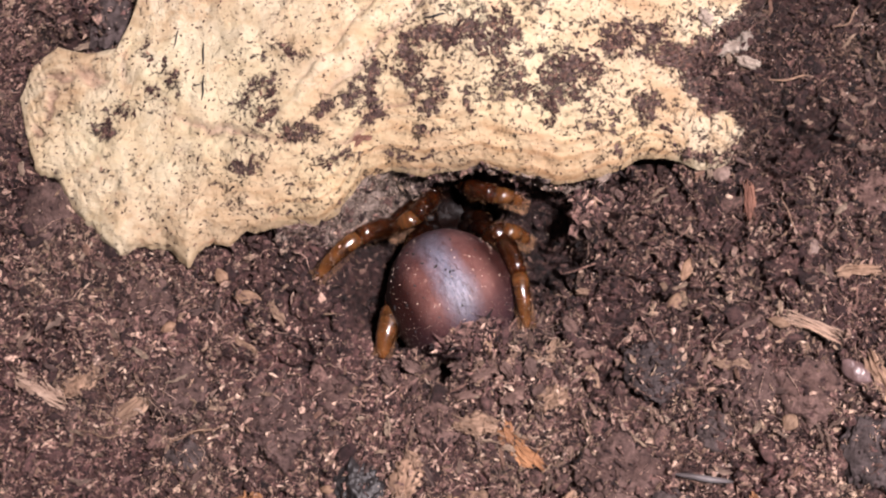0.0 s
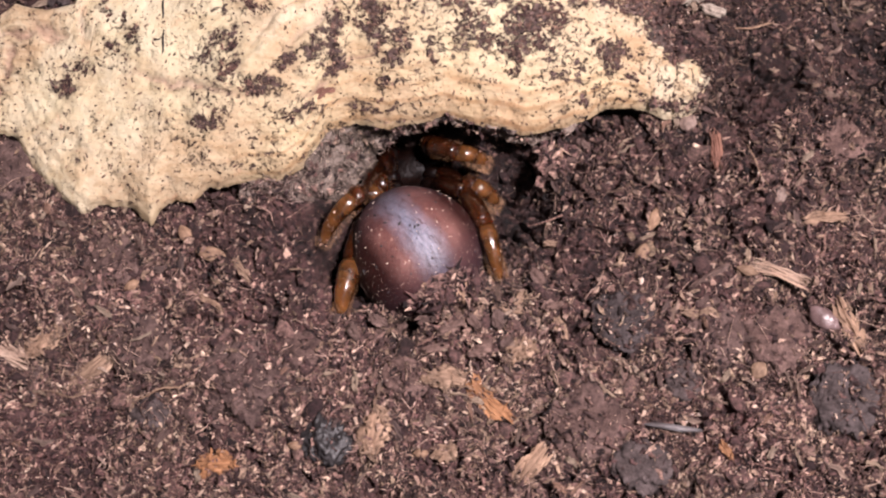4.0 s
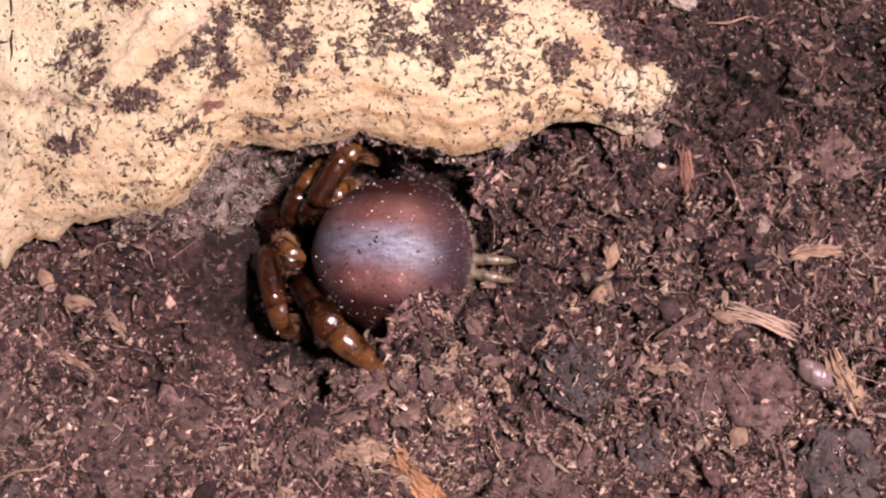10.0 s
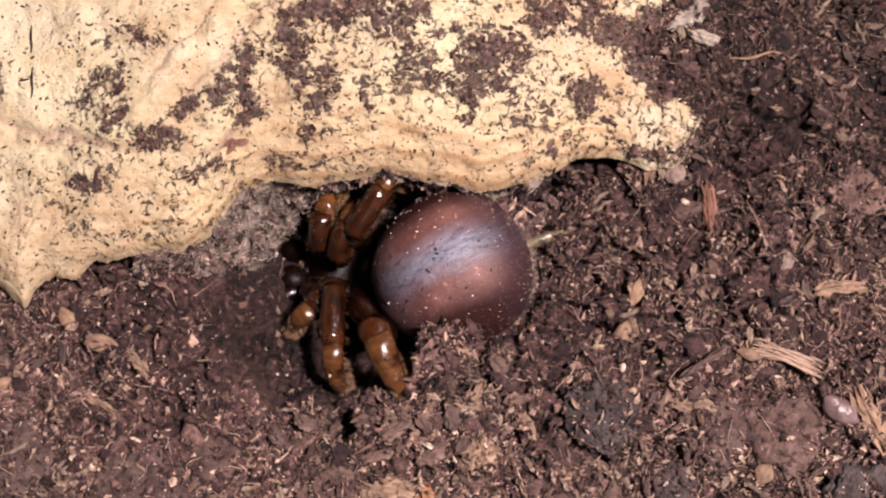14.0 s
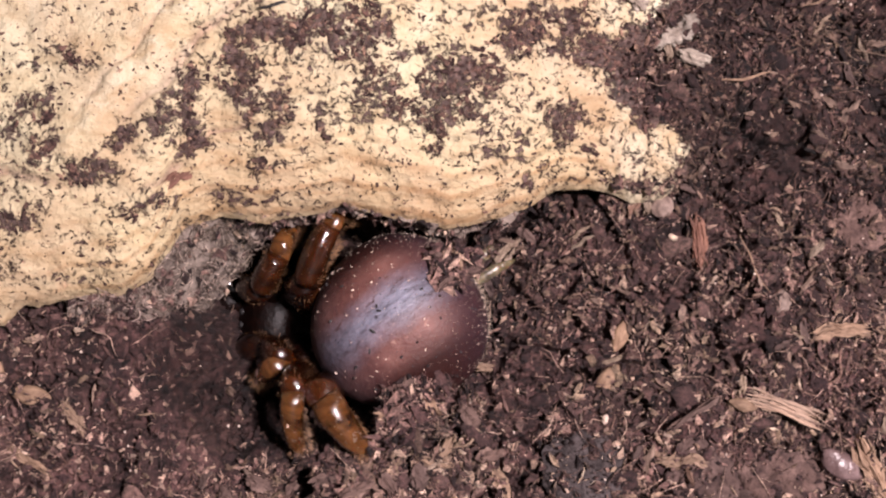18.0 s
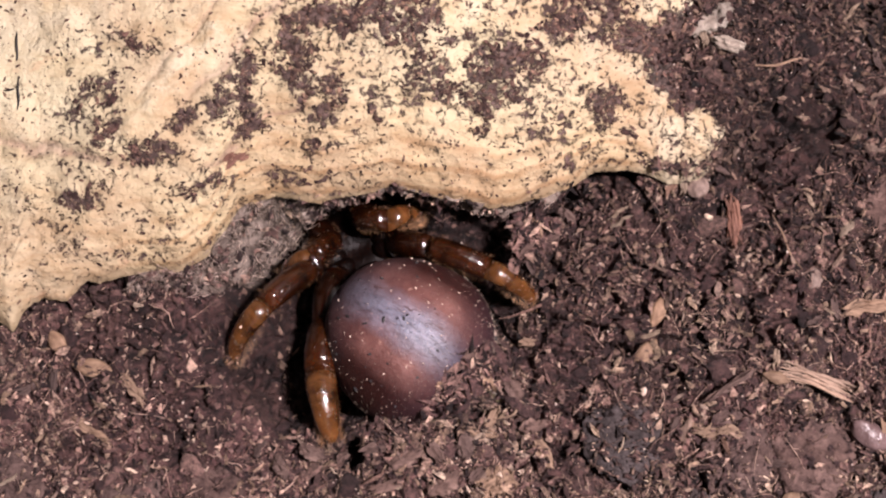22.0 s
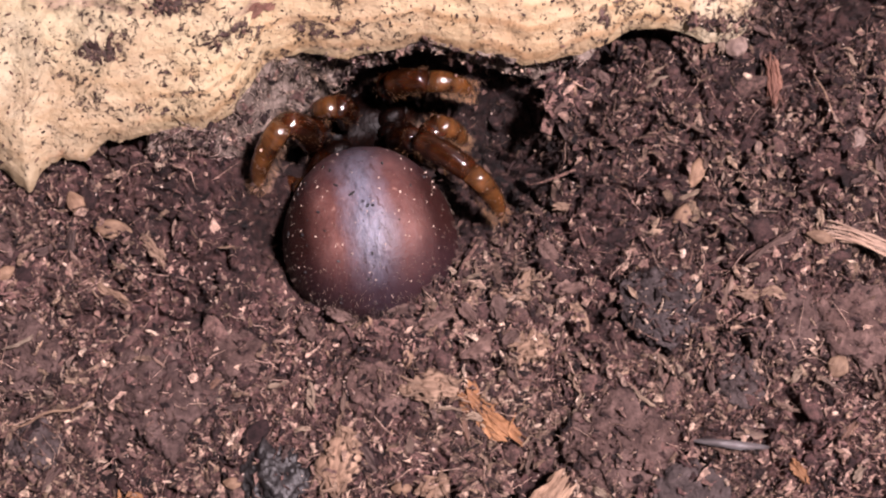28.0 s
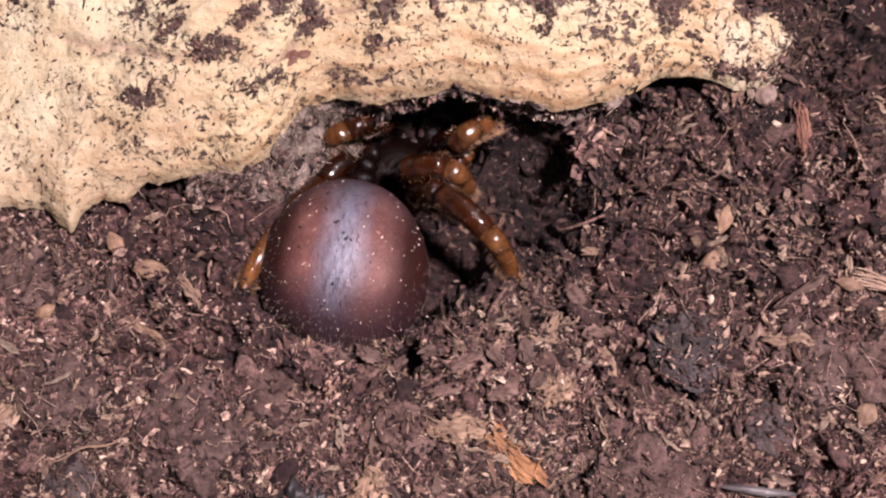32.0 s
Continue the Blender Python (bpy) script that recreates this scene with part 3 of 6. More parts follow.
# ---- the piece of bark over the burrow ----
RIM = [(-42.2, 7), (-41.2, 4.3), (-39.4, 0.3), (-37.2, -0.1), (-34.3, -3.4), (-30.2, -6.4), (-28, -5.1), (-25.5, -5.4), (-23.1, -6.6), (-22, -4.9),
       (-18.5, -3.2), (-14.9, -2.2), (-11.8, -1.6), (-10, -0.3), (-9, 1.6), (-8.3, 3.1), (-5.9, 4.3), (-2.8, 4.1), (2.2, 5.5), (5.2, 5.2), (9.1, 4.8),
       (12.8, 5.9), (16.1, 8.1), (18.4, 8.8), (19.6, 8.5), (21.4, 8.0), (23.4, 8.3), (24.2, 9.2), (24.9, 12.0)]
BACK = [(-42.2, 7.6), (-41.2, 10.5), (-39.2, 12.4), (-36, 11.9), (-33, 12.6), (-31.8, 17.5), (-30.6, 30), (-29.8, 46), (24.9, 46)]
RIM_HEIGHT = [(-42.2, 0.6), (-30, 0.7), (-23, 0.8), (-18, 1.5), (-12, 2.1), (-8.3, 2.5), (-3, 2.8), (3, 3.0), (9, 2.4), (16, 1.7), (20, 1.5), (24, 1.3), (25, 1.0)]
# stuck soil on the bark: x, y, half width, half height, turn
PATCHES_WEST = [(-30.9, 6.5, 2.0, 1.3, 20), (-32.6, 4.7, 1.6, 0.9, 10), (-28.6, 8.6, 1.3, 1.9, 8), (-26.6, 9.4, 1.0, 1.2, 8), (-30.3, 11.6, 0.5, 0.8, 8), (-28.1, 11.2, 0.6, 0.9, 8), (-17.5, 13.4, 0.7, 1.1, 10),
                (-15.6, 13.1, 1.6, 0.9, 20), (-18.4, 9.5, 1.5, 1.1, 5), (-17.1, 8.1, 0.8, 1.2, 0), (-14.1, 5.8, 1.7, 1.0, 10), (-11.9, 7.8, 1.0, 1.1, 20), (-10.6, 9.5, 1.1, 1.1, 0), (-8.6, 10.4, 1.5, 1.7, 0),
                (-8.4, 12.6, 1.3, 0.8, 25), (-7.1, 8.4, 0.9, 0.7, 30), (-10.6, 4.0, 1.9, 0.3, 12), (-18.4, 2.6, 1.4, 0.5, 10)]
PATCHES_MIDDLE = [(-5.4, 14.4, 0.5, 1.7, 5), (-4.3, 13.7, 0.9, 0.8, 0), (-5.5, 12.1, 0.7, 0.8, 0), (-3.2, 11.8, 1.3, 0.9, 10), (-2.2, 10.2, 0.8, 0.9, 30), (-4.0, 16.1, 2.0, 0.7, 12), (-0.9, 16.6, 1.9, 0.7, 5),
                  (1.0, 15.8, 1.1, 0.7, -20), (2.9, 16.3, 1.1, 1.8, 5), (3.3, 13.9, 0.8, 1.5, 0), (4.6, 12.1, 0.7, 1.4, 10), (-3.1, 7.2, 1.2, 0.5, 5), (-4.6, 5.9, 1.3, 0.55, 10), (-2.8, 5.5, 1.6, 0.35, 5), (0.7, 9.6, 0.8, 0.4, -20)]
PATCHES_EAST = [(5.3, 15.2, 1.5, 0.5, 5), (7.4, 13.3, 1.7, 1.9, 0), (7.4, 11.4, 1.1, 1.0, 10), (7.4, 9.8, 0.8, 0.9, 0), (9.2, 14.3, 1.7, 0.7, 25), (12.9, 17.8, 1.5, 0.8, 5), (15.3, 18.5, 2.3, 1.3, 5), (19.1, 18.0, 2.3, 1.6, -10),
                (15.7, 13.4, 1.3, 1.1, -20), (16.0, 11.6, 0.7, 0.6, 0), (21.5, 13.1, 1.2, 0.8, 20), (17.8, 10.5, 0.6, 0.4, 0), (14.5, 8.6, 0.4, 0.3, 0), (10.1, 12.5, 0.5, 0.4, 0), (11.0, 16.4, 1.2, 0.4, 10), (20.6, 15.6, 1.8, 1.2, 10)]
# torn folds: x, y, half width, half height, turn
FOLDS = [(-34.9, 9.6, 1.9, 0.6, -20), (-38.0, 9.4, 2.0, 0.35, 10), (-38.6, 6.9, 0.4, 1.6, -10), (-31.6, 10.2, 0.35, 1.5, 20), (-39.6, 4.2, 0.9, 0.7, 0), (-21.0, 5.6, 5.0, 0.35, -6), (-6.0, 9.2, 2.6, 0.22, 22), (-9.4, 6.0, 1.6, 0.25, 35)]


def along(table, x):
    t = np.array(table)
    return np.interp(x, t[:, 0], t[:, 1])


def bark_rim(x):
    west = 1 - step(-20, -12, x)
    return along(RIM, x) + (0.35 + 0.35 * west) * fbm(x / 1.8, x * 0 + 3.3, 7, 5) + 0.45 * west * fbm(x / 0.8, x * 0 + 6.1, 9, 3)


# where the bark's broken end goes under the soil: y, x
BROKEN_END = [(7.0, 26.6), (11, 26.4), (12.5, 25.4), (14, 22.6), (17, 20.6), (19, 21.6), (22, 24.4), (24, 25.8), (46, 26.0)]


def past_end(x, y):
    """How far beyond the broken end of the bark, with its ragged outline."""
    return x - along(BROKEN_END, y) + 1.5 * fbm(x / 1.9, y / 1.9, 57, 4) * step(9.5, 13, y)


def beside_crest(x, y):
    return (x + 16.0) * 0.826 - (y - 6.8) * 0.564 + 0.7 * fbm(x / 3, y / 3, 63, 3)


def bark_crest(x, y):
    """1 along the pale crest that runs up the bark, 0 away from it."""
    return np.exp(-((beside_crest(x, y) / 1.25) ** 2)) * step(5.5, 9, y)


def bark_fold(x, y):
    """1 in the torn folds and in the grooves along the crest."""
    v = np.exp(-(((beside_crest(x, y) - 1.9) / 0.3) ** 2)) * step(8, 12, y) + 0.6 * np.exp(-(((beside_crest(x, y) + 1.1) / 0.2) ** 2)) * step(8, 12, y)
    wx, wy = x + 0.8 * fbm(x / 1.5, y / 1.5, 171, 4), y + 0.8 * fbm(x / 1.5, y / 1.5, 173, 4)
    for cx, cy, a, b, turn in FOLDS:
        c, s = math.cos(radians(turn)), math.sin(radians(turn))
        u, w = (wx - cx) * c + (wy - cy) * s, (wy - cy) * c - (wx - cx) * s
        v = np.maximum(v, 1.2 * np.exp(-(((u / a) ** 2 + (w / b) ** 2) ** 1.5)))
    return np.clip(v, 0, 1)


def bark_top(x, y):
    d = np.maximum(y - along(RIM, x) - 0.5 * fbm(x / 2.2, y / 2.2, 161, 3), 0)
    rise = 2.6 * step(-44, -14, x) * (1 - 0.75 * step(8, 25, x)) + 0.4
    z = along(RIM_HEIGHT, x) + rise * (1 - np.exp(-d / 3.2)) + 0.07 * d * (1 - step(4, 24, x))
    z = z + 0.9 * fbm(x / 7, y / 5, 19, 3) * step(0, 5, d) + 0.30 * fbm(x / 1.3, y / 1.3, 23, 4)
    # layers of growth that end in low steps towards the rim
    turn = d / 1.36 + 0.45 * fbm(x / 5, y / 5, 31, 3)
    layer = turn - np.floor(turn)
    z = z + 0.10 * (step(0.0, 0.22, layer) - layer) * step(0.2, 1.0, d) * (1 - step(6, 10, d)) * (0.25 + 0.75 * step(-12, -4, x))
    end = past_end(x, y)
    lumps = 0.9 * fbm(x / 0.9, y / 0.9, 59, 3) * np.maximum(step(-3.0, -0.6, end), 0.7 * step(20.5, 23, x))
    return z + 0.45 * bark_crest(x, y) - 0.45 * bark_fold(x, y) + lumps - 3.6 * step(-0.6, 1.5, end)


def bark_dirt(x, y):
    v = np.zeros(np.shape(x))
    ox, oy = x, y
    x, y = x + 1.5 * fbm(x / 1.9, y / 1.9, 71, 5), y + 1.5 * fbm(x / 1.9, y / 1.9, 73, 5)
    for cx, cy, a, b, turn in PATCHES_WEST + PATCHES_MIDDLE + PATCHES_EAST:
        c, s = math.cos(radians(turn)), math.sin(radians(turn))
        u, w = (x - cx) * c + (y - cy) * s, (y - cy) * c - (x - cx) * s
        v = np.maximum(v, 1.0 - 0.64 * np.hypot(u / a, w / b))
    edge = 0.14 * step(8, 13, x) - 0.10 * (1 - step(-24, -17, x)) + 0.10 * step(17, 21, x) + 0.8 * step(-2.4, -0.3, past_end(ox, oy)) * step(12.0, 14.5, y) + 0.12 * step(-24, -19, x) * (1 - step(-12, -6, x)) * (1 - step(7, 10, y)) + 0.18 * step(-12, -8, x) * (1 - step(9, 13, x)) * step(9, 13, y) + 0.12 * (1 - step(-43, -39, x))
    edge = edge - 0.35 * bark_crest(ox, oy)
    return np.clip(np.maximum(v, 0) * (0.8 + 0.8 * fbm(x / 0.9, y / 0.9, 79, 3)) + edge + 0.25 * fbm(x / 5, y / 5, 37, 3) - 0.08, -0.4, 1.1)


def build_bark():
    gx = np.unique(np.concatenate([np.arange(-42.2, 24.9, 0.2), [24.9]]))
    nv = 200
    v = np.linspace(0, 1, nv) ** 1.35
    x = np.tile(gx, (nv, 1))
    lo, hi = bark_rim(gx), along(BACK, gx)
    y = lo + (hi - lo) * v[:, None]
    x = x + 1.7 * step(9, 22, y) * step(18, 24.9, x)
    z = bark_top(x, y)
    d = y - lo
    near = np.minimum(np.minimum(d, hi - y), np.minimum(x + 42.6, 28 - x))
    z_top = z - 0.55 * np.exp(-near / 0.28)
    # hollow side: a thin shell that thickens inwards
    z_low = z - 1.2 - 0.9 * (1 - np.exp(-near / 1.5)) + 0.3 * np.exp(-near / 0.2)
    n = x.size
    top = np.stack([x, y, z_top], -1).reshape(-1, 3)
    low = np.stack([x, y + 0.35 * np.exp(-d / 0.8), z_low], -1).reshape(-1, 3)
    f = grid_faces(len(gx), nv)
    ring = np.concatenate([np.arange(len(gx)), np.arange(1, nv) * len(gx) + len(gx) - 1, (nv - 1) * len(gx) + np.arange(len(gx) - 2, -1, -1), np.arange(nv - 2, 0, -1) * len(gx)])
    nxt = np.roll(ring, -1)
    skirt = np.stack([ring, ring + n, nxt + n, nxt], -1)
    bark = tagged(new("bark_piece"), "pale yellow weathered cork bark with dark soil stuck on", "bark")
    me = mesh_from("crust", top, f)
    for key, values in (("dirt", bark_dirt(x, y)), ("rim", np.minimum(d, 9.0)), ("fold", bark_fold(x, y)), ("layered", (0.2 + 0.8 * step(-24, -9, x)) * (1 - step(17.5, 21, x))),
                        ("chalk", np.clip(0.15 + 0.3 * (1 - step(-30, -14, x)) + 0.45 * bark_crest(x, y) + 0.4 * step(18, 22, x) + 0.5 * step(-2.5, -0.5, past_end(x, y)) + 0.35 * step(8, 20, y), 0, 1))):
        a = me.attributes.new(key, "FLOAT", "POINT")
        a.data.foreach_set("value", np.asarray(values, np.float32).ravel())
    part("crust", me, BARK, bark)
    part("underside", mesh_from("underside", np.concatenate([top[ring], low]), np.concatenate(
        [f[:, ::-1] + len(ring), np.stack([np.arange(len(ring)), np.roll(np.arange(len(ring)), -1), nxt + len(ring), ring + len(ring)], -1)[:, ::-1]])),
        BARK_RAW, bark, "rough grey-brown broken underside")
    for x, y, turn, length, wide in ((-24.3, 12.4, 98, 2.4, 0.10), (-23.7, 9.2, 98, 2.4, 0.10), (-24.3, 9.4, 15, 1.0, 0.08), (-27.2, 13.8, 88, 2.0, 0.08), (-3.2, 17.6, 20, 2.6, 0.12)):
        one = np.ones(1)
        crack = part("crack", mesh_from("crack", *strands(0 * one, 0 * one, 0 * one, 0 * one, one * length, one * wide, one * 0.08, np.random.default_rng(3), 0 * one, 8)), CHAR, bark, "thin dark crack")
        crack.matrix_basis = mm_pose(x, y, float(bark_top(np.array(x), np.array(y))) + 0.01, 0, 0, turn)
    scar = part("scar", slab_mesh(61, 2.8, 0.7, 0.18), REDW, bark, "reddish splintered scar")
    scar.matrix_basis = mm_pose(-8.6, 6.0, float(bark_top(np.array(-8.6), np.array(6.0))) - 0.02, 0, 0, 38)
    return bark


build_bark()


# ---- loose soil ----
def surface_height(x, y):
    """The soil with its clods, on which loose bits lie."""
    h = ground_height(x, y)
    for cx, cy, lx, ly, lz, mat, label in CLODS:
        r = ((x - cx) / lx) ** 2 + ((y - cy) / ly) ** 2
        h = np.where(r < 1, np.maximum(h, float(np.mean(ground_height(cx + np.array([1.0, -1.0, 0, 0, 0]), cy + np.array([0, 0, 1.0, -1.0, 0])))) + 0.1 + lz * np.sqrt(np.maximum(1 - r, 0))), h)
    # the bark where its end is half buried
    return np.where((x > 18) & (y > along(RIM, np.clip(x, -42, 24.9)) + 0.5), np.maximum(h, bark_top(x, y)), h)


def turns(rng, n, flat=1.0):
    """Random turns: any heading, and a tip that flat keeps small."""
    a, b, c = rng.uniform(0, 2 * np.pi, n), rng.normal(0, flat, n), rng.normal(0, flat, n)
    ca, sa, cb, sb, cc, sc = np.cos(a), np.sin(a), np.cos(b), np.sin(b), np.cos(c), np.sin(c)
    zero, one = a * 0, a * 0 + 1
    rz = np.stack([ca, -sa, zero, sa, ca, zero, zero, zero, one], -1).reshape(-1, 3, 3)
    ry = np.stack([cb, zero, sb, zero, one, zero, -sb, zero, cb], -1).reshape(-1, 3, 3)
    rx = np.stack([one, zero, zero, zero, cc, -sc, zero, sc, cc], -1).reshape(-1, 3, 3)
    return rz @ ry @ rx


G = (1 + 5**0.5) / 2
ICO_V = np.array([(-1, G, 0), (1, G, 0), (-1, -G, 0), (1, -G, 0), (0, -1, G), (0, 1, G), (0, -1, -G), (0, 1, -G), (G, 0, -1), (G, 0, 1), (-G, 0, -1), (-G, 0, 1)]) / math.hypot(1, G)
ICO_F = np.array([(0, 11, 5), (0, 5, 1), (0, 1, 7), (0, 7, 10), (0, 10, 11), (1, 5, 9), (5, 11, 4), (11, 10, 2), (10, 7, 6), (7, 1, 8),
                  (3, 9, 4), (3, 4, 2), (3, 2, 6), (3, 6, 8), (3, 8, 9), (4, 9, 5), (2, 4, 11), (6, 2, 10), (8, 6, 7), (9, 8, 1)])


OCTA_V = np.array([(1, 0, 0), (-1, 0, 0), (0, 1, 0), (0, -1, 0), (0, 0, 1), (0, 0, -1)], float)
OCTA_F = np.array([(0, 2, 4), (2, 1, 4), (1, 3, 4), (3, 0, 4), (2, 0, 5), (1, 2, 5), (3, 1, 5), (0, 3, 5)])


def crumb_pile(seed, n, lx, ly, lz, lo=0.08, hi=0.6):
    """Loose crumbs and shreds heaped over a low dome."""
    rng = np.random.default_rng(seed)
    r, a = rng.uniform(0, 1.12, n) ** 0.5, rng.uniform(0, 2 * np.pi, n)
    r = r * (1 + 0.25 * np.sin(3 * a + seed) + 0.12 * np.sin(7 * a))
    size = lo * (hi / lo) ** (rng.uniform(0, 1, n) ** 2.0)
    v = OCTA_V[None] * (1 + rng.uniform(-0.6, 0.6, (n, 6, 1))) + rng.normal(0, 0.22, (n, 6, 3))
    v = v * np.stack([size * rng.uniform(1, 1.9, n), size * rng.uniform(0.3, 0.8, n), size * rng.uniform(0.2, 0.5, n)], -1)[:, None]
    v = np.einsum("nij,nkj->nki", turns(rng, n, 0.6), v)
    v += np.stack([lx * r * np.cos(a), ly * r * np.sin(a), lz * (np.sqrt(np.maximum(1 - np.minimum(r, 1) ** 2, 0)) * rng.uniform(0.75, 1.1, n))], -1)[:, None]
    return v.reshape(-1, 3), (OCTA_F[None] + 6 * np.arange(n)[:, None, None]).reshape(-1, 3)


def on_soil(rng, n, inside=0.3):
    """Places on the open soil; few of them in the burrow, none under the bark's middle."""
    x, y = rng.uniform(-49, 49, 6 * n), rng.uniform(-34, 34, 6 * n)
    free = (y < along(RIM, np.clip(x, -42, 24.9)) + 1.2) | ((x > 24.5) & (y < 9.5)) | (past_end(x, y) > -0.9) | (x < -41.5) | ((x < -31.8) & (y > 12.2))
    bare = np.ones(6 * n)
    for cx, cy, lx, ly, lz, mat, label in CLODS:
        bare = np.where(((x - cx) / lx) ** 2 + ((y - cy) / ly) ** 2 < 0.9, 0.04 if mat == CHAR else 0.2 if "smooth" in label else 0.16, bare)
    free &= rng.uniform(0, 1, 6 * n) < bare
    # freshly dug, finely crumbled soil beside the burrow
    free &= rng.uniform(0, 1, 6 * n) > 0.35 * np.exp(-((np.hypot((x - 11.5) / 1.25, y + 0.6) / 6.4) ** 4))
    # few of them down in the crevices
    free &= rng.uniform(0, 1, 6 * n) > 0.93 * crevices(x, y)
    # lying in drifts, with barer soil between
    free &= rng.uniform(0, 1, 6 * n) < np.clip(0.55 + 1.3 * fbm(x / 5, y / 5, 201, 3) + 0.3 * step(-5, -13, y) - 0.1 * step(10, 20, x) * step(-4, 4, y), 0.2, 1)
    keep = free & (rng.uniform(0, 1, 6 * n) < np.where(pit_depth(x, y) > 0.8, inside, 1.0))
    return x[keep][:n], y[keep][:n]


def scatter_crumbs(n, seed, lo, hi):
    rng = np.random.default_rng(seed)
    x, y = on_soil(rng, n)
    n = len(x)
    size = lo * (hi / lo) ** (rng.uniform(0, 1, n) ** 2.2)
    v = OCTA_V[None] * (1 + rng.uniform(-0.6, 0.6, (n, 6, 1))) + rng.normal(0, 0.22, (n, 6, 3))
    v = v * np.stack([size * 1.25, size * rng.uniform(0.3, 0.9, n), size * rng.uniform(0.18, 0.5, n)], -1)[:, None]
    v = np.einsum("nij,nkj->nki", turns(rng, n, 0.5), v)
    v += np.stack([x, y, surface_height(x, y) + 0.12 * size], -1)[:, None]
    f = OCTA_F[None] + 6 * np.arange(n)[:, None, None]
    return v.reshape(-1, 3), f.reshape(-1, 3)


def scatter_flakes(n, seed, lo, hi, inside=0.10):
    """Thin bent chips, each a warped five-sided plate with thickness."""
    rng = np.random.default_rng(seed)
    x, y = on_soil(rng, n, inside)
    n = len(x)
    length = lo * (hi / lo) ** (rng.uniform(0, 1, n) ** 2.0)
    width = length * rng.uniform(0.12, 0.42, n)
    thick = length * rng.uniform(0.06, 0.14, n)
    a = np.linspace(0, 2 * np.pi, 7)[:-1]
    px, py = np.cos(a)[None] * (1 + rng.uniform(-0.55, 0.3, (n, 6))), np.sin(a)[None] * (1 + rng.uniform(-0.6, 0.35, (n, 6)))
    bend = rng.uniform(-0.35, 0.35, (n, 1)) * px**2 + rng.uniform(-0.15, 0.15, (n, 1)) * py
    ring = np.stack([px * length[:, None] / 2, py * width[:, None] / 2, bend * length[:, None] / 2], -1)
    lift = np.array([0, 0, 1]) * thick[:, None, None]
    v = np.concatenate([ring - lift / 2, ring * (0.92, 0.9, 1) + lift / 2], 1)
    v = np.einsum("nij,nkj->nki", turns(rng, n, 0.45), v)
    v += np.stack([x, y, surface_height(x, y) + 0.13 + 0.12 * length], -1)[:, None]
    f = [(6, 7, 8), (6, 8, 9), (6, 9, 10), (6, 10, 11), (0, 2, 1), (0, 3, 2), (0, 4, 3), (0, 5, 4)]
    for i in range(6):
        j = (i + 1) % 6
        f += [(i, j, 6 + j), (i, 6 + j, 6 + i)]
    f = np.array(f)[None] + 12 * np.arange(n)[:, None, None]
    return v.reshape(-1, 3), f.reshape(-1, 3)


def scatter_fibres(n, seed):
    rng = np.random.default_rng(seed)
    x, y = on_soil(rng, n, 0.12)
    n = len(x)
    length = 0.35 + 2.6 * rng.uniform(0, 1, n) ** 4
    return strands(x, y, surface_height(x, y) + 0.2, rng.uniform(0, 6.28, n), length, rng.uniform(0.015, 0.05, n), rng.normal(0, 0.3, n), rng)


put("soil_crumbs", ground_toned(mesh_from("soil_crumbs", *scatter_crumbs(115000, 5, 0.08, 0.46), smooth=False)), CRUMB, label="dark brown crumbs of peat lying on the ground", category="soil", kind="stuff")
put("wood_flakes", ground_toned(mesh_from("wood_flakes", *scatter_flakes(36000, 9, 0.2, 1.15), smooth=False)), FLAKE, label="small brown flakes of rotten wood in the soil", category="wood flakes", kind="stuff")
put("coir_fibres", ground_toned(mesh_from("coir_fibres", *scatter_fibres(12000, 13))), FIBRE, label="thin curly pale brown fibres in the soil", category="fibre", kind="stuff")


def scatter_lumps(n, seed, lo, hi):
    """Rounded, pressed lumps of peat that sit half sunk in the ground."""
    rng = np.random.default_rng(seed)
    x, y = on_soil(rng, n, 0.2)
    n = len(x)
    # a ball of twenty faces, each split in four
    mids = {}
    v0, f0 = [tuple(v) for v in ICO_V], []
    for tri in ICO_F.tolist():
        m = []
        for i in range(3):
            key = tuple(sorted((tri[i], tri[(i + 1) % 3])))
            if key not in mids:
                c = np.array(v0[key[0]]) + np.array(v0[key[1]])
                mids[key] = len(v0)
                v0.append(tuple(c / np.linalg.norm(c)))
            m.append(mids[key])
        f0 += [(tri[0], m[0], m[2]), (tri[1], m[1], m[0]), (tri[2], m[2], m[1]), tuple(m)]
    v0, f0 = np.array(v0), np.array(f0)
    size = lo * (hi / lo) ** (rng.uniform(0, 1, n) ** 2.0)
    k = len(v0)
    wave = rng.normal(0, 1.5, (n, 1, 3))
    v = v0[None] * (1 + 0.22 * np.sin((v0[None] * wave).sum(-1) * 2 + rng.uniform(0, 6, (n, 1)))[..., None] + rng.uniform(-0.16, 0.16, (n, k, 1)))
    v = v * np.stack([size * rng.uniform(0.9, 1.5, n), size * rng.uniform(0.6, 1.0, n), size * rng.uniform(0.3, 0.6, n)], -1)[:, None]
    v = np.einsum("nij,nkj->nki", turns(rng, n, 0.4), v) + np.stack([x, y, surface_height(x, y) - 0.1 * size], -1)[:, None]
    return v.reshape(-1, 3), (f0[None] + k * np.arange(n)[:, None, None]).reshape(-1, 3)


put("soil_lumps", ground_toned(mesh_from("soil_lumps", *scatter_lumps(1200, 15, 0.25, 0.95))), LUMP, label="rounded pressed lumps of dark peat in the ground", category="soil", kind="stuff")


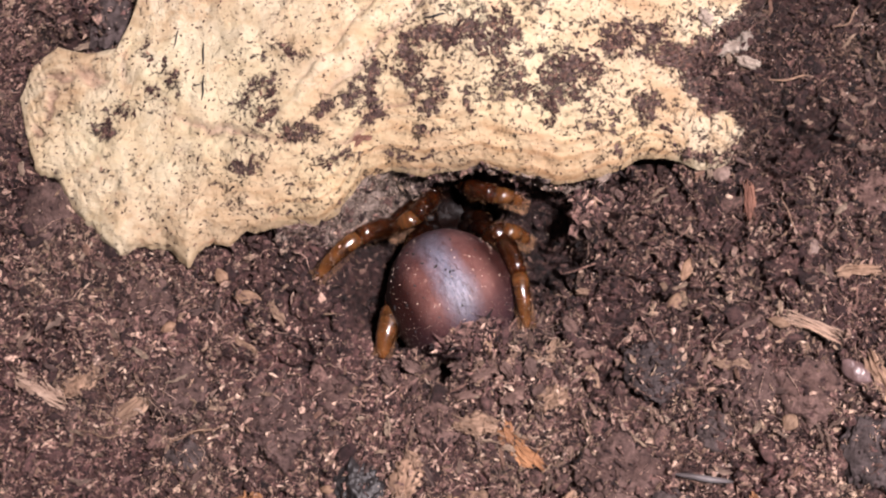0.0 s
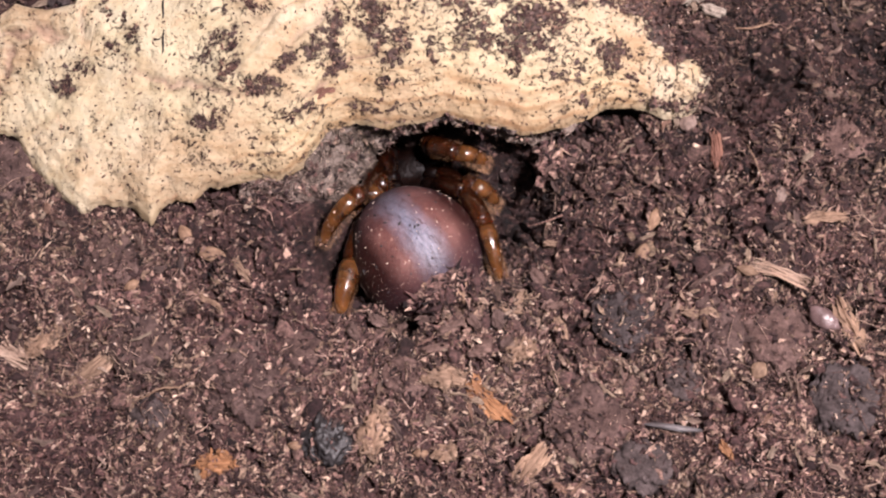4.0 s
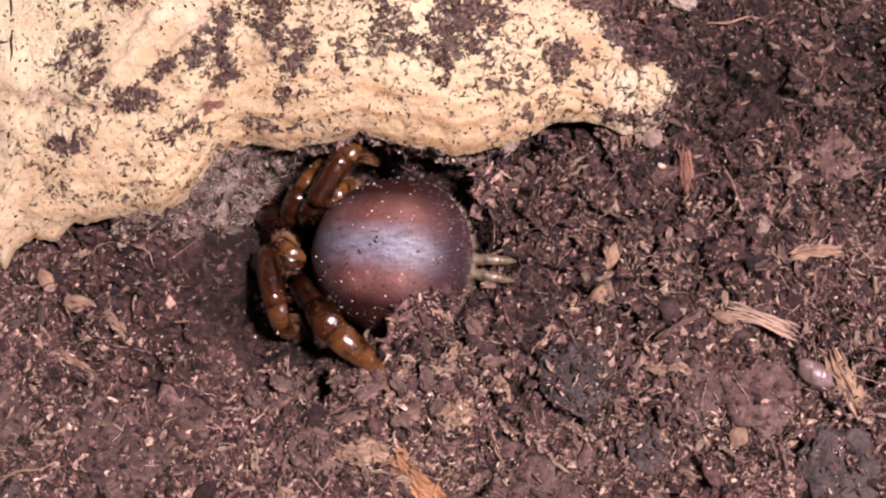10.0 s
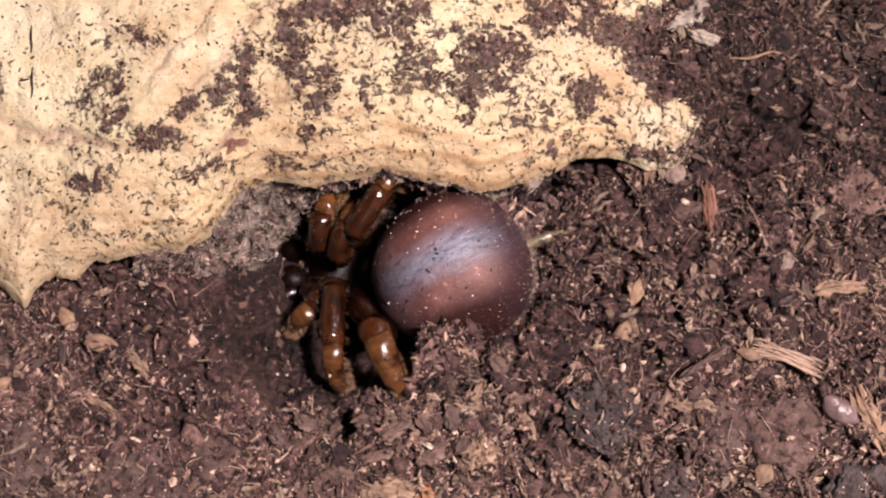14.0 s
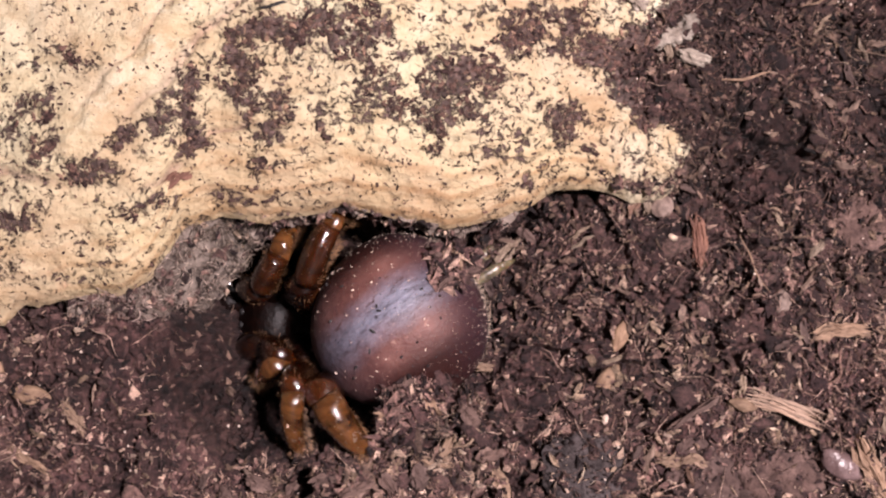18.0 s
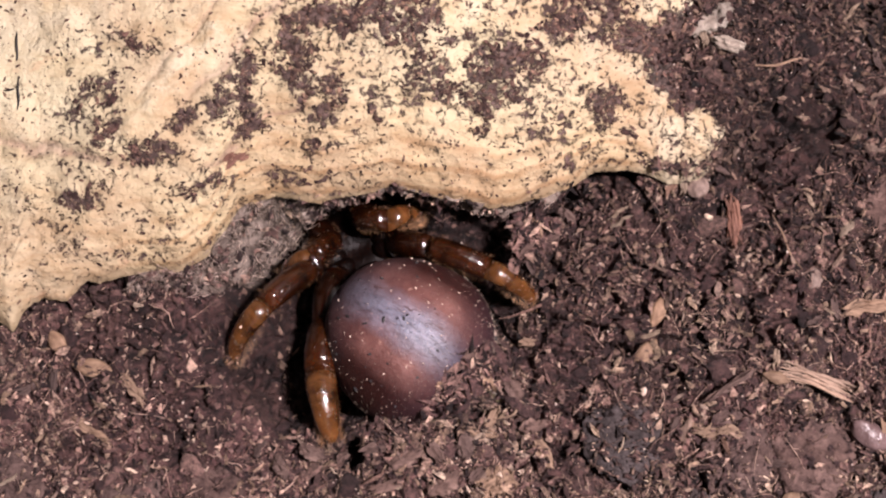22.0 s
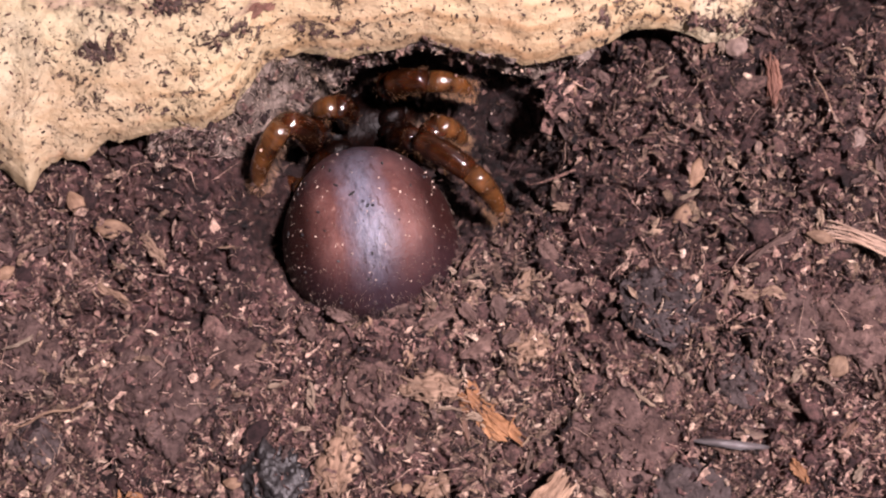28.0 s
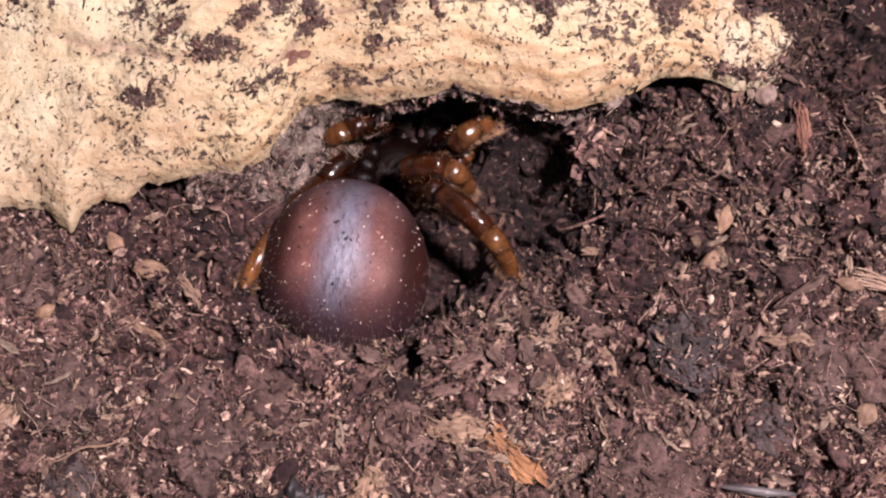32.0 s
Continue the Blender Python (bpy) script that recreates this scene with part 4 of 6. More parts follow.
def scatter_shavings(n, seed, lo, hi):
    """Curled ribbons of torn wood and peat, some on edge, thickest round the burrow and on the dry soil."""
    rng = np.random.default_rng(seed)
    x, y = on_soil(rng, 4 * n, 0.25)
    thick_here = 0.18 + 0.8 * np.exp(-((np.hypot((x - 6) / 1.4, y + 12) / 7.5) ** 2)) + 0.55 * np.exp(-((np.hypot(x - 25, y + 4) / 7) ** 2)) + 0.45 * np.exp(-((np.hypot(x + 22, y + 15) / 9) ** 2))
    keep = rng.uniform(0, 1, len(x)) < thick_here
    x, y = x[keep][:n], y[keep][:n]
    n = len(x)
    length = lo * (hi / lo) ** (rng.uniform(0, 1, n) ** 1.6)
    width = length * rng.uniform(0.10, 0.30, n)
    k = 6
    u = np.linspace(-0.5, 0.5, k)
    curl = rng.normal(0, 1.5, n)
    ang = curl[:, None] * u[None]
    sx = np.cumsum(np.cos(ang), 1) / k * length[:, None]
    sz = np.cumsum(np.sin(ang), 1) / k * length[:, None]
    sx, sz = sx - sx.mean(1, keepdims=True), sz - sz.min(1, keepdims=True)
    w = width[:, None] * (1 - 0.5 * np.abs(2 * u[None]) ** 2) * (1 + rng.uniform(-0.35, 0.35, (n, k))) / 2
    skew = np.cumsum(rng.normal(0, 0.06, (n, k)), 1) * length[:, None]
    t = 0.05 * length[:, None] + 0 * w
    v = np.stack([np.stack([sx, skew - w, sz + t], -1), np.stack([sx, skew + w, sz + t], -1), np.stack([sx, skew + w, sz], -1), np.stack([sx, skew - w, sz], -1)], 2).reshape(n, 4 * k, 3)
    v = np.einsum("nij,nkj->nki", turns(rng, n, 0.5), v) + np.stack([x, y, surface_height(x, y) + 0.18], -1)[:, None]
    f = [(4 * i + a, 4 * i + (a + 1) % 4, 4 * i + 4 + (a + 1) % 4, 4 * i + 4 + a) for i in range(k - 1) for a in range(4)] + [(3, 2, 1, 0), (4 * k - 4, 4 * k - 3, 4 * k - 2, 4 * k - 1)]
    return v.reshape(-1, 3), (np.array(f)[None] + 4 * k * np.arange(n)[:, None, None]).reshape(-1, 4)


put("wood_shavings", ground_toned(mesh_from("wood_shavings", *scatter_shavings(3600, 25, 0.5, 1.9), smooth=False)), FLAKE, label="curled brown and tan shavings of torn wood", category="wood shavings", kind="stuff")


def scatter_glints(n, seed):
    """Tiny pale grains among the soil, added to imitate glints on its moist surface."""
    rng = np.random.default_rng(seed)
    x, y = on_soil(rng, n)
    n = len(x)
    size = 0.035 * (3.2 ** rng.uniform(0, 1, n) ** 2)
    v = ICO_V[None] * (1 + rng.uniform(-0.3, 0.3, (n, 12, 1))) * size[:, None, None]
    v += np.stack([x, y, surface_height(x, y) + 0.16 + rng.uniform(0, 0.12, n)], -1)[:, None]
    return v.reshape(-1, 3), (ICO_F[None] + 12 * np.arange(n)[:, None, None]).reshape(-1, 3)


put("mineral_specks", mesh_from("mineral_specks", *scatter_glints(2300, 17), smooth=False), DUST, label="tiny pale grains standing in for wet glints among the soil", category="grit", kind="stuff")


def bark_grit(n, seed):
    """Grains of soil that stick to the bark, thick in the patches and sparse between them."""
    rng = np.random.default_rng(seed)
    x, y = rng.uniform(-41.5, 24.5, 12 * n), rng.uniform(-6, 32, 12 * n)
    ok = (y > bark_rim(x) + 0.4) & (y < along(BACK, x) - 0.3)
    ok &= rng.uniform(0, 1, 12 * n) < np.where(bark_dirt(x, y) > 0.3, 1.0, 0.14)
    x, y = x[ok][:n], y[ok][:n]
    n = len(x)
    size = 0.04 * (4.6 ** (rng.uniform(0, 1, n) ** 2.6))
    size = size * np.where(bark_dirt(x, y) > 0.25, 1.0, 0.62)
    v = ICO_V[None] * (1 + rng.uniform(-0.35, 0.3, (n, 12, 1))) * np.stack([size * rng.uniform(1, 3.0, n), size, size * 0.6], -1)[:, None]
    v = np.einsum("nij,nkj->nki", turns(rng, n, 0.3), v) + np.stack([x, y, bark_top(x, y) + 0.1 * size], -1)[:, None]
    return v.reshape(-1, 3), (ICO_F[None] + 12 * np.arange(n)[:, None, None]).reshape(-1, 3)


put("stuck_soil", mesh_from("stuck_soil", *bark_grit(11000, 21), smooth=False), GRIT, label="dark grains of soil sticking to the bark", category="soil", kind="stuff")


# ---- single pieces on the ground ----
def lump(seed, lx, ly, lz, rough=0.22, detail=2, pointed=0.0):
    """A rounded, uneven body with half sizes in millimetres; pointed narrows both ends."""
    bm = bmesh.new()
    bmesh.ops.create_icosphere(bm, subdivisions=detail + 1, radius=1.0)
    off = Vector((seed * 3.7, seed * 1.9, seed * 5.1))
    for v in bm.verts:
        p = v.co.copy()
        k = 1 + rough * noise.fractal(p * 1.7 + off, 0.65, 2.1, 6)
        pinch = 1 - pointed * abs(p.x) ** 1.7
        v.co = Vector((p.x * lx * (1 + 0.3 * (k - 1)), p.y * ly * k * pinch, p.z * lz * k * pinch)) * MM
    me = bpy.data.meshes.new("lump")
    bm.to_mesh(me)
    bm.free()
    me.polygons.foreach_set("use_smooth", np.full(len(me.polygons), True))
    return me


def fray(seed, length, width):
    rng = np.random.default_rng(seed)
    one = np.ones(1)
    return mesh_from("frayed_fibre", *strands(0 * one, 0 * one, 0 * one, 0 * one, length * one, width * one, one * rng.normal(0, 0.35), rng, one * 0.1, 7))


def wood_chip(seed, mat, x, y, turn, length, width, thick, label):
    fuzzy = any(word in label for word in ("fuzzy", "crumbly", "rounded", "frayed"))
    body = lump(seed, 0.42 * length, 0.42 * width, thick, 0.75, 3) if fuzzy else slab_mesh(seed, length, width, thick)
    chip = rest("wood_chip", body, mat, x, y, turn, label, "wood chip", 0.35, "wood chips on the soil")
    rng = np.random.default_rng(seed)
    for k in range(3 + int(width * 2.5)):
        end = 1 if rng.uniform() < 0.5 else -1
        fr = part("frayed_fibre", fray(seed * 9 + k, length * rng.uniform(0.25, 0.5), rng.uniform(0.05, 0.11)), mat, chip)
        fr.matrix_basis = mm_pose(end * length * rng.uniform(0.2, 0.5), width * rng.uniform(-0.45, 0.45), thick * 0.6, 0, 0, rng.normal(0, 24))
    for k in range(int(5 * length) if fuzzy else 0):
        # torn shreds that stick out all round
        a, r = rng.uniform(0, 6.28), rng.uniform(0.15, 0.5)
        shred = part("shred", slab_mesh(seed * 11 + k, rng.uniform(0.5, 1.2), rng.uniform(0.15, 0.4), 0.12), mat, chip)
        shred.matrix_basis = mm_pose(length * r * math.cos(a), width * r * math.sin(a), thick * rng.uniform(0.4, 1.0), rng.normal(0, 25), rng.normal(0, 25), rng.uniform(0, 360))
    return chip


def rootlet(seed, length, width, bow):
    rng = np.random.default_rng(seed)
    one = np.ones(1)
    return mesh_from("rootlet", *strands(0 * one, 0 * one, 0 * one + width, 0 * one, length * one, width * one, bow * one, rng, 0 * one, 12))


def rest(name, me, mat, x, y, turn, label, category, lift=0.0, group="", tip=0.0):
    a = np.linspace(0, 2 * np.pi, 9)
    z = float(np.mean(np.concatenate([ground_height(x + r * np.cos(a), y + r * np.sin(a)) for r in (0.5, 1.3)]))) + lift
    return put(name, me, mat, label=label, category=category, group=group, at=mm_pose(x, y, z, tip, 0, turn))


for n, (x, y, turn, lx, ly) in enumerate(((-20.0, -7.2, -50, 0.95, 0.62), (-17.4, -8.7, -2, 1.45, 0.68), (31.6, -13.3, 60, 0.85, 0.75), (21.5, -1.0, 72, 1.25, 0.55), (20.9, -4.0, 55, 1.25, 0.6),
                                          (-24.0, -12.4, 40, 0.8, 0.45), (3.6, -23.9, 10, 0.7, 0.45), (29.8, -4.9, -10, 1.0, 0.45), (-7.3, -24.6, 0, 0.7, 0.42))):
    rest("seed", lump(n + 3, lx, ly, 0.4, 0.12, 2, 0.45), SEED, x, y, turn, "flat tan oval seed husk lying on soil", "seed", 0.5, "seeds on the soil", 8)

for n, (x, y, turn, length, width, thick, mat, label) in enumerate((
        (9.0, -18.6, -38, 5.0, 1.7, 0.5, WOOD, "bright orange split of wood on soil"), (5.0, -17.2, 8, 4.0, 2.2, 0.5, PALE, "pale fuzzy chip of fibrous wood"),
        (-0.6, -22.6, 80, 5.0, 2.6, 0.5, PALE, "frayed pale orange chip of wood"),
        (-34.4, -19.3, -18, 4.8, 1.9, 0.4, STRAW, "pale flat chip of wood on soil"), (-31.2, -18.4, 40, 4.4, 1.8, 0.5, PALE, "crumbly tan chip of wood"), (-25.6, -19.9, 46, 6.5, 1.6, 0.4, PALE, "long dull tan flake of wood"), (11.2, -14.0, 40, 3.0, 1.9, 0.5, PALE, "crumbly tan chip of wood"),
        (26.2, 5.8, 97, 3.4, 1.0, 0.35, REDW, "dark reddish sliver of wood"), (38.8, -8.6, -62, 4.8, 1.6, 0.5, PALE, "golden brown chip of wood"), (-14.2, -10.0, -38, 2.4, 0.7, 0.3, PALE, "thin pale splinter on soil"),
        (-16.9, -13.0, -30, 2.8, 0.5, 0.25, PALE, "thin pale splinter on soil"), (13.2, -23.6, 60, 3.6, 1.8, 0.5, PALE, "pale orange chip of wood"), (-13.8, -27.0, 15, 3.4, 2.2, 0.5, WOOD, "rounded orange chip of wood"),
        (36.2, 0.6, 8, 3.6, 1.0, 0.3, PALE, "thin tan flake of wood"), (26.4, -9.0, 5, 3.2, 0.8, 0.3, PALE, "small tan splinter of wood"), (14.4, -11.6, -50, 2.2, 0.9, 0.3, PALE, "small tan splinter of wood"),
        (5.8, -23.6, 20, 2.4, 1.5, 0.4, PALE, "crumbly tan chip of wood"), (29.5, -20.4, -50, 1.8, 0.7, 0.3, WOOD, "small orange brown splinter"), (9.6, -10.5, -4, 2.4, 0.32, 0.2, PALE, "thin pale splinter on soil"))):
    wood_chip(n + 31, mat, x, y, turn, length, width, thick, label)

def fibre_bundle(seed, mat, x, y, turn, length, width, count, label):
    """Split fibres that lie side by side, frayed apart towards one end."""
    bundle = rest("fibre_bundle", slab_mesh(seed, 0.8 * length, 0.7 * width, 0.22), mat, x, y, turn, label, "wood fibres", 0.4)
    rng = np.random.default_rng(seed)
    for k in range(count):
        off = width * ((k + 0.5) / count - 0.5)
        long = length * rng.uniform(0.55, 1.0)
        one = np.ones(1)
        me = mesh_from("fibre", *strands(0 * one, 0 * one, 0 * one, 0 * one, long * one, one * rng.uniform(0.06, 0.15), one * -0.07, rng, one * 0.02, 10))
        part("fibre", me, mat, bundle).matrix_basis = mm_pose((long - length) * rng.uniform(-0.3, 0.5), off, 0.25 + rng.uniform(0, 0.2), 0, 0, rng.normal(0, 2.2) - 4 * off / width)
    return bundle


fibre_bundle(47, STRAW, 32.7, -4.9, -16, 5.8, 0.95, 16, "frayed bundle of pale straw-coloured wood fibres")
fibre_bundle(49, PEAT, 26.6, -5.7, 38, 4.6, 0.3, 4, "thin bent strip of dull brown fibres")

for n, (x, y, lx, ly, lz, mat, label) in enumerate(CLODS):
    clod = rest("soil_clod", lump(n + 51, lx, ly, lz, 0.25 if "smooth" in label else 0.5, 4), mat, x, y, 0, label, "soil clod", 0.05, "clods of soil")
    if mat != CHAR and "smooth" not in label:
        part("crumb_cover", mesh_from("crumb_cover", *crumb_pile(n + 51, int(7 * lx * ly), lx, ly, lz), smooth=False), CRUMB, clod, "fine crumbs on the clod", "stuff")

for n, (x, y, lx, ly, mat, label) in enumerate(((32.0, 2.3, 0.8, 0.75, STONE, "pale rough bit of grit"), (13.1, 3.8, 0.75, 0.6, STONE, "tan pebble under the bark rim"), (23.6, 8.0, 0.85, 0.7, STONE, "tan pebble at the bark tip"),
                                               (36.7, -8.2, 0.9, 1.5, MAUVE, "shiny mauve-grey pebble on the soil"), (20.9, -6.7, 0.34, 0.2, DUST, "bright white crumb on the soil"), (-9.5, -18.3, 0.45, 0.18, DUST, "bright white crumb on the soil"),
                                               (27.0, -17.6, 0.22, 0.22, DUST, "tiny white crumb on the soil"), (-30.0, -16.2, 0.5, 0.4, STONE, "tan crumb of grit"))):
    rest("pebble", lump(n + 71, lx, ly, 0.62 * min(lx, ly), 0.25, 2), mat, x, y, 20 * n, label, "pebble", 0.35, "pebbles on the soil")

for n, (x, y, turn, length, width, bow, label) in enumerate(((-19.6, -21.2, 24, 6.2, 0.10, 0.25, "thin pale curved rootlet"), (11.5, -9.1, 42, 3.4, 0.12, 0.35, "thin pale curved rootlet"), (14.5, -16.3, -65, 2.0, 0.10, 0.2, "short white rootlet on soil"),
                                                           (6.4, -8.7, 62, 3.2, 0.16, 0.05, "straight brown twig in soil"), (2.9, -14.3, 35, 1.9, 0.16, 0.05, "short brown twig on soil"), (-27.6, -22.5, 10, 5.6, 0.07, 0.2, "thin pale rootlet on soil"),
                                                           (-28.5, -18.2, -58, 5.0, 0.08, 0.1, "thin brown rootlet on soil"), (36.0, -2.0, 70, 3.2, 0.10, 0.4, "dark curved rootlet on soil"), (30.0, 4.6, -60, 4.4, 0.08, 0.1, "thin pale rootlet on soil"),
                                                           (28.5, 17.4, 15, 4.0, 0.12, 0.1, "thin pale rootlet on soil"), (33.5, 24.0, 50, 3.5, 0.12, 0.3, "thin pale rootlet on soil"), (13.0, -1.4, 25, 5.6, 0.12, 0.05, "long thin brown twig"))):
    rest("rootlet", rootlet(n + 91, length, width, bow), FIBRE if "brown" in label or "dark" in label else PALE, x, y, turn, label, "rootlet", 0.45, "rootlets on the soil")

for n, (x, y, lx, ly) in enumerate(((22.6, 19.6, 1.3, 0.8), (24.4, 20.6, 1.0, 0.9), (24.6, 18.2, 0.5, 1.1), (20.4, 21.4, 0.9, 0.6))):
    crumb = put("bark_crumb", lump(n + 171, lx, ly, 0.55, 0.6, 3), CHALK, label="pale crumbly chip of bark in the soil", category="bark chip", group="chips of bark")
    crumb.matrix_basis = mm_pose(x, y, float(surface_height(np.array([x]), np.array([y]))[0]) + 0.15, 0, 0, 40 * n)

rest("grey_needle", rootlet(7, 5.0, 0.33, 0.02), WIREGREY, 24.8, -19.1, 0, "glossy grey dead needle lying on soil", "plant needle", 0.45)

# torn wall of peat and silk below the rim of the bark
SILK_AT = []


def silk_wall():
    n_s, n_v = 190, 30
    s = np.linspace(0, 1, n_s)
    stops = (0, 0.16, 0.27, 0.34, 0.44, 0.55, 0.68, 0.8, 0.9, 1)
    path_x = np.interp(s, stops, (-15.5, -11.6, -9.8, -8.3, -5.8, -2.5, 2.2, 6.0, 10.0, 14.5))
    path_y = along(RIM, path_x) + np.interp(s, stops, (0.5, 0.4, 0.5, 0.5, 0.6, 0.8, 0.7, 0.6, 0.6, 0.5))
    drop = np.interp(s, stops, (2.0, 3.4, 6.4, 6.6, 5.5, 3.0, 2.4, 2.4, 2.2, 1.2))
    t = np.linspace(0, 1, n_v)[:, None]
    x = np.tile(path_x, (n_v, 1)) + (np.interp(s, stops, (0.4, 0.9, 2.6, 2.8, 1.8, 0.2, 0, 0, 0, 0))[None]) * t
    y = np.tile(path_y, (n_v, 1)) - np.interp(s, stops, (1.4, 1.9, 2.4, 2.0, 1.2, 0.4, 0.2, 0.2, 0.3, 0.3))[None] * t
    x = x + 0.9 * fbm(s[None] * 26 + 0 * x, t * 5 + 0 * x, 5, 5)
    y = y + 1.4 * fbm(s[None] * 26 + 0 * x, t * 5 + 0 * x, 9, 5)
    ragged = 1 + 0.5 * fbm(s * 22, s * 0 + 4, 15, 4)
    z = bark_top(path_x, path_y + 0.4)[None] - 1.0 - (drop * ragged)[None] * t
    front = np.stack([x, y, z], -1).reshape(-1, 3)
    SILK_AT.append(front)
    back = front + (-0.3, 0.7, 0)
    f, n = grid_faces(n_s, n_v), len(front)
    i = np.arange(n).reshape(n_v, n_s)
    ring = np.concatenate([i[0], i[1:, -1], i[-1, -2::-1], i[-2:0:-1, 0]])
    nxt = np.roll(ring, -1)
    return mesh_from("silk_wall", np.concatenate([front, back]), np.concatenate([f[:, ::-1], f + n, np.stack([ring, nxt, nxt + n, ring + n], -1)]), False)


def silk_threads(count, seed):
    """Threads and shreds that stand off the torn wall."""
    rng = np.random.default_rng(seed)
    col = np.where(rng.uniform(0, 1, count) < 0.9, rng.integers(0, 95, count), rng.integers(95, 190, count))
    at = SILK_AT[0][190 * rng.integers(0, 30, count) + col] + rng.normal(0, 0.12, (count, 3)) + (0.05, -0.12, 0)
    return strands(at[:, 0], at[:, 1], at[:, 2], rng.uniform(0, 6.28, count), 0.35 + 1.1 * rng.uniform(0, 1, count) ** 2, rng.uniform(0.015, 0.05, count), rng.normal(0, 0.4, count), rng, rng.normal(0, 0.9, count))


put("silk_wall", silk_wall(), SILK, label="torn grey silk and peat hanging below the bark", category="silk")


def stuck_peat(count, seed):
    """Crumbs of peat caught in the torn silk."""
    rng = np.random.default_rng(seed)
    at = SILK_AT[0][rng.integers(0, len(SILK_AT[0]), count)] + (0.03, -0.08, 0.02)
    size = 0.10 * 6.0 ** (rng.uniform(0, 1, count) ** 2)
    v = OCTA_V[None] * (1 + rng.uniform(-0.6, 0.6, (count, 6, 1))) + rng.normal(0, 0.25, (count, 6, 3))
    v = np.einsum("nij,nkj->nki", turns(rng, count, 0.9), v * np.stack([size * 1.3, size * 0.6, size * 0.5], -1)[:, None]) + at[:, None]
    return v.reshape(-1, 3), (OCTA_F[None] + 6 * np.arange(count)[:, None, None]).reshape(-1, 3)


put("stuck_peat", mesh_from("stuck_peat", *stuck_peat(1300, 23), smooth=False), CRUMB, label="dark crumbs of peat caught in the silk", category="soil", kind="stuff")
put("silk_threads", mesh_from("silk_threads", *silk_threads(2200, 19)), SILKTHREAD, label="loose silk threads and shreds below the bark", category="silk", kind="stuff")

# ragged flakes of peat thrown up round the burrow: x, y, turn, tip, length, width
for n, (x, y, turn, tip, length, width) in enumerate(((2.6, -12.4, 20, 25, 3.4, 1.6), (4.8, -12.9, -15, -20, 3.8, 1.3), (6.9, -12.2, 35, 15, 3.2, 1.7), (8.8, -11.6, -30, 30, 2.8, 1.5), (10.4, -9.6, 60, -25, 3.0, 1.4),
                                                     (11.8, -7.4, 75, 20, 2.6, 1.3), (0.4, -13.4, -40, 20, 3.0, 1.2), (-1.6, -13.0, 15, -25, 2.6, 1.2), (3.6, -14.8, 5, 15, 4.2, 1.4), (7.6, -14.3, -25, -15, 3.4, 1.8),
                                                     (12.6, -4.0, 80, 15, 2.4, 1.2), (13.4, -9.8, 40, -15, 2.8, 1.2), (9.8, -13.6, 15, 20, 2.6, 1.4), (-3.6, -14.2, 50, 15, 2.4, 1.0), (11.6, 3.2, 20, 25, 2.6, 1.2), (14.6, 5.2, -20, 20, 2.2, 1.0))):
    rest("peat_flake", lump(n + 131, 0.34 * length, 0.36 * width, 0.35, 0.85, 3) if n % 2 else slab_mesh(n + 131, 0.5 * length, 0.5 * width, 0.25), PALE if n % 6 == 4 else PEAT, x, y, turn + 47 * n, "ragged brown flake of peat beside the burrow", "peat flake", 0.75, "peat flakes round the burrow", tip)

# larger flakes of rotten wood that can be told apart, strewn over the open soil
FLAKE_TONES = [grained_material("flake_wood", dark, light, 0.7, 0.3, 1100, (0.4, 1.6, 1), 0.0003) for dark, light in (
    ((0.035, 0.022, 0.021), (0.14, 0.096, 0.084)), ((0.06, 0.040, 0.034), (0.24, 0.175, 0.138)), ((0.10, 0.072, 0.055), (0.43, 0.345, 0.26)), ((0.07, 0.040, 0.031), (0.24, 0.150, 0.108)))]
FLAKE_WORDS = ("dark brown flake of rotten wood", "dull brown flake of rotten wood", "pale tan flake of rotten wood", "reddish brown flake of rotten wood")


def strewn_flakes(count, seed):
    rng = np.random.default_rng(seed)
    shapes = [[slab_mesh(200 + 9 * k + c, rng.uniform(0.8, 2.0), rng.uniform(0.22, 0.6), rng.uniform(0.12, 0.2)) for k in range(5)] for c in range(4)]
    for c in range(4):
        for me in shapes[c]:
            me.materials.append(FLAKE_TONES[c])
    x, y = on_soil(rng, count, 0.2)
    tone = rng.choice(4, len(x), p=(0.22, 0.36, 0.30, 0.12))
    z = surface_height(x, y)
    for k in range(len(x)):
        c = int(tone[k])
        ob = new("wood_flake", shapes[c][k % 5])
        ob.matrix_basis = mm_pose(x[k], y[k], z[k] + 0.3, rng.normal(0, 16), rng.normal(0, 16), rng.uniform(0, 360))
        tagged(ob, FLAKE_WORDS[c], "wood flake", "wood flakes on the soil")


strewn_flakes(280, 41)

# torn soil and fibres beside the tail's far turn
heap = rest("peat_mound", mesh_from("peat_mound", *crumb_pile(97, 420, 1.9, 1.4, 0.8), smooth=False), CRUMB, 12.2, 3.4, 35, "ragged heap of torn peat under the bark", "soil heap", 0.2)
for n, (x, y, z, turn, tip) in enumerate(((-0.8, -0.6, 0.6, 20, 25), (0.6, 0.3, 0.7, 80, -20), (-0.2, 0.8, 0.6, 130, 30), (-1.3, 0.3, 0.4, 60, -35), (0.9, -0.7, 0.5, 160, 20))):
    fl = part("flake", slab_mesh(141 + n, 1.4, 0.5, 0.2), PALE if n == 1 else PEAT, heap, "ragged fibrous flake")
    fl.matrix_basis = mm_pose(x, y, z, tip, 0, turn)


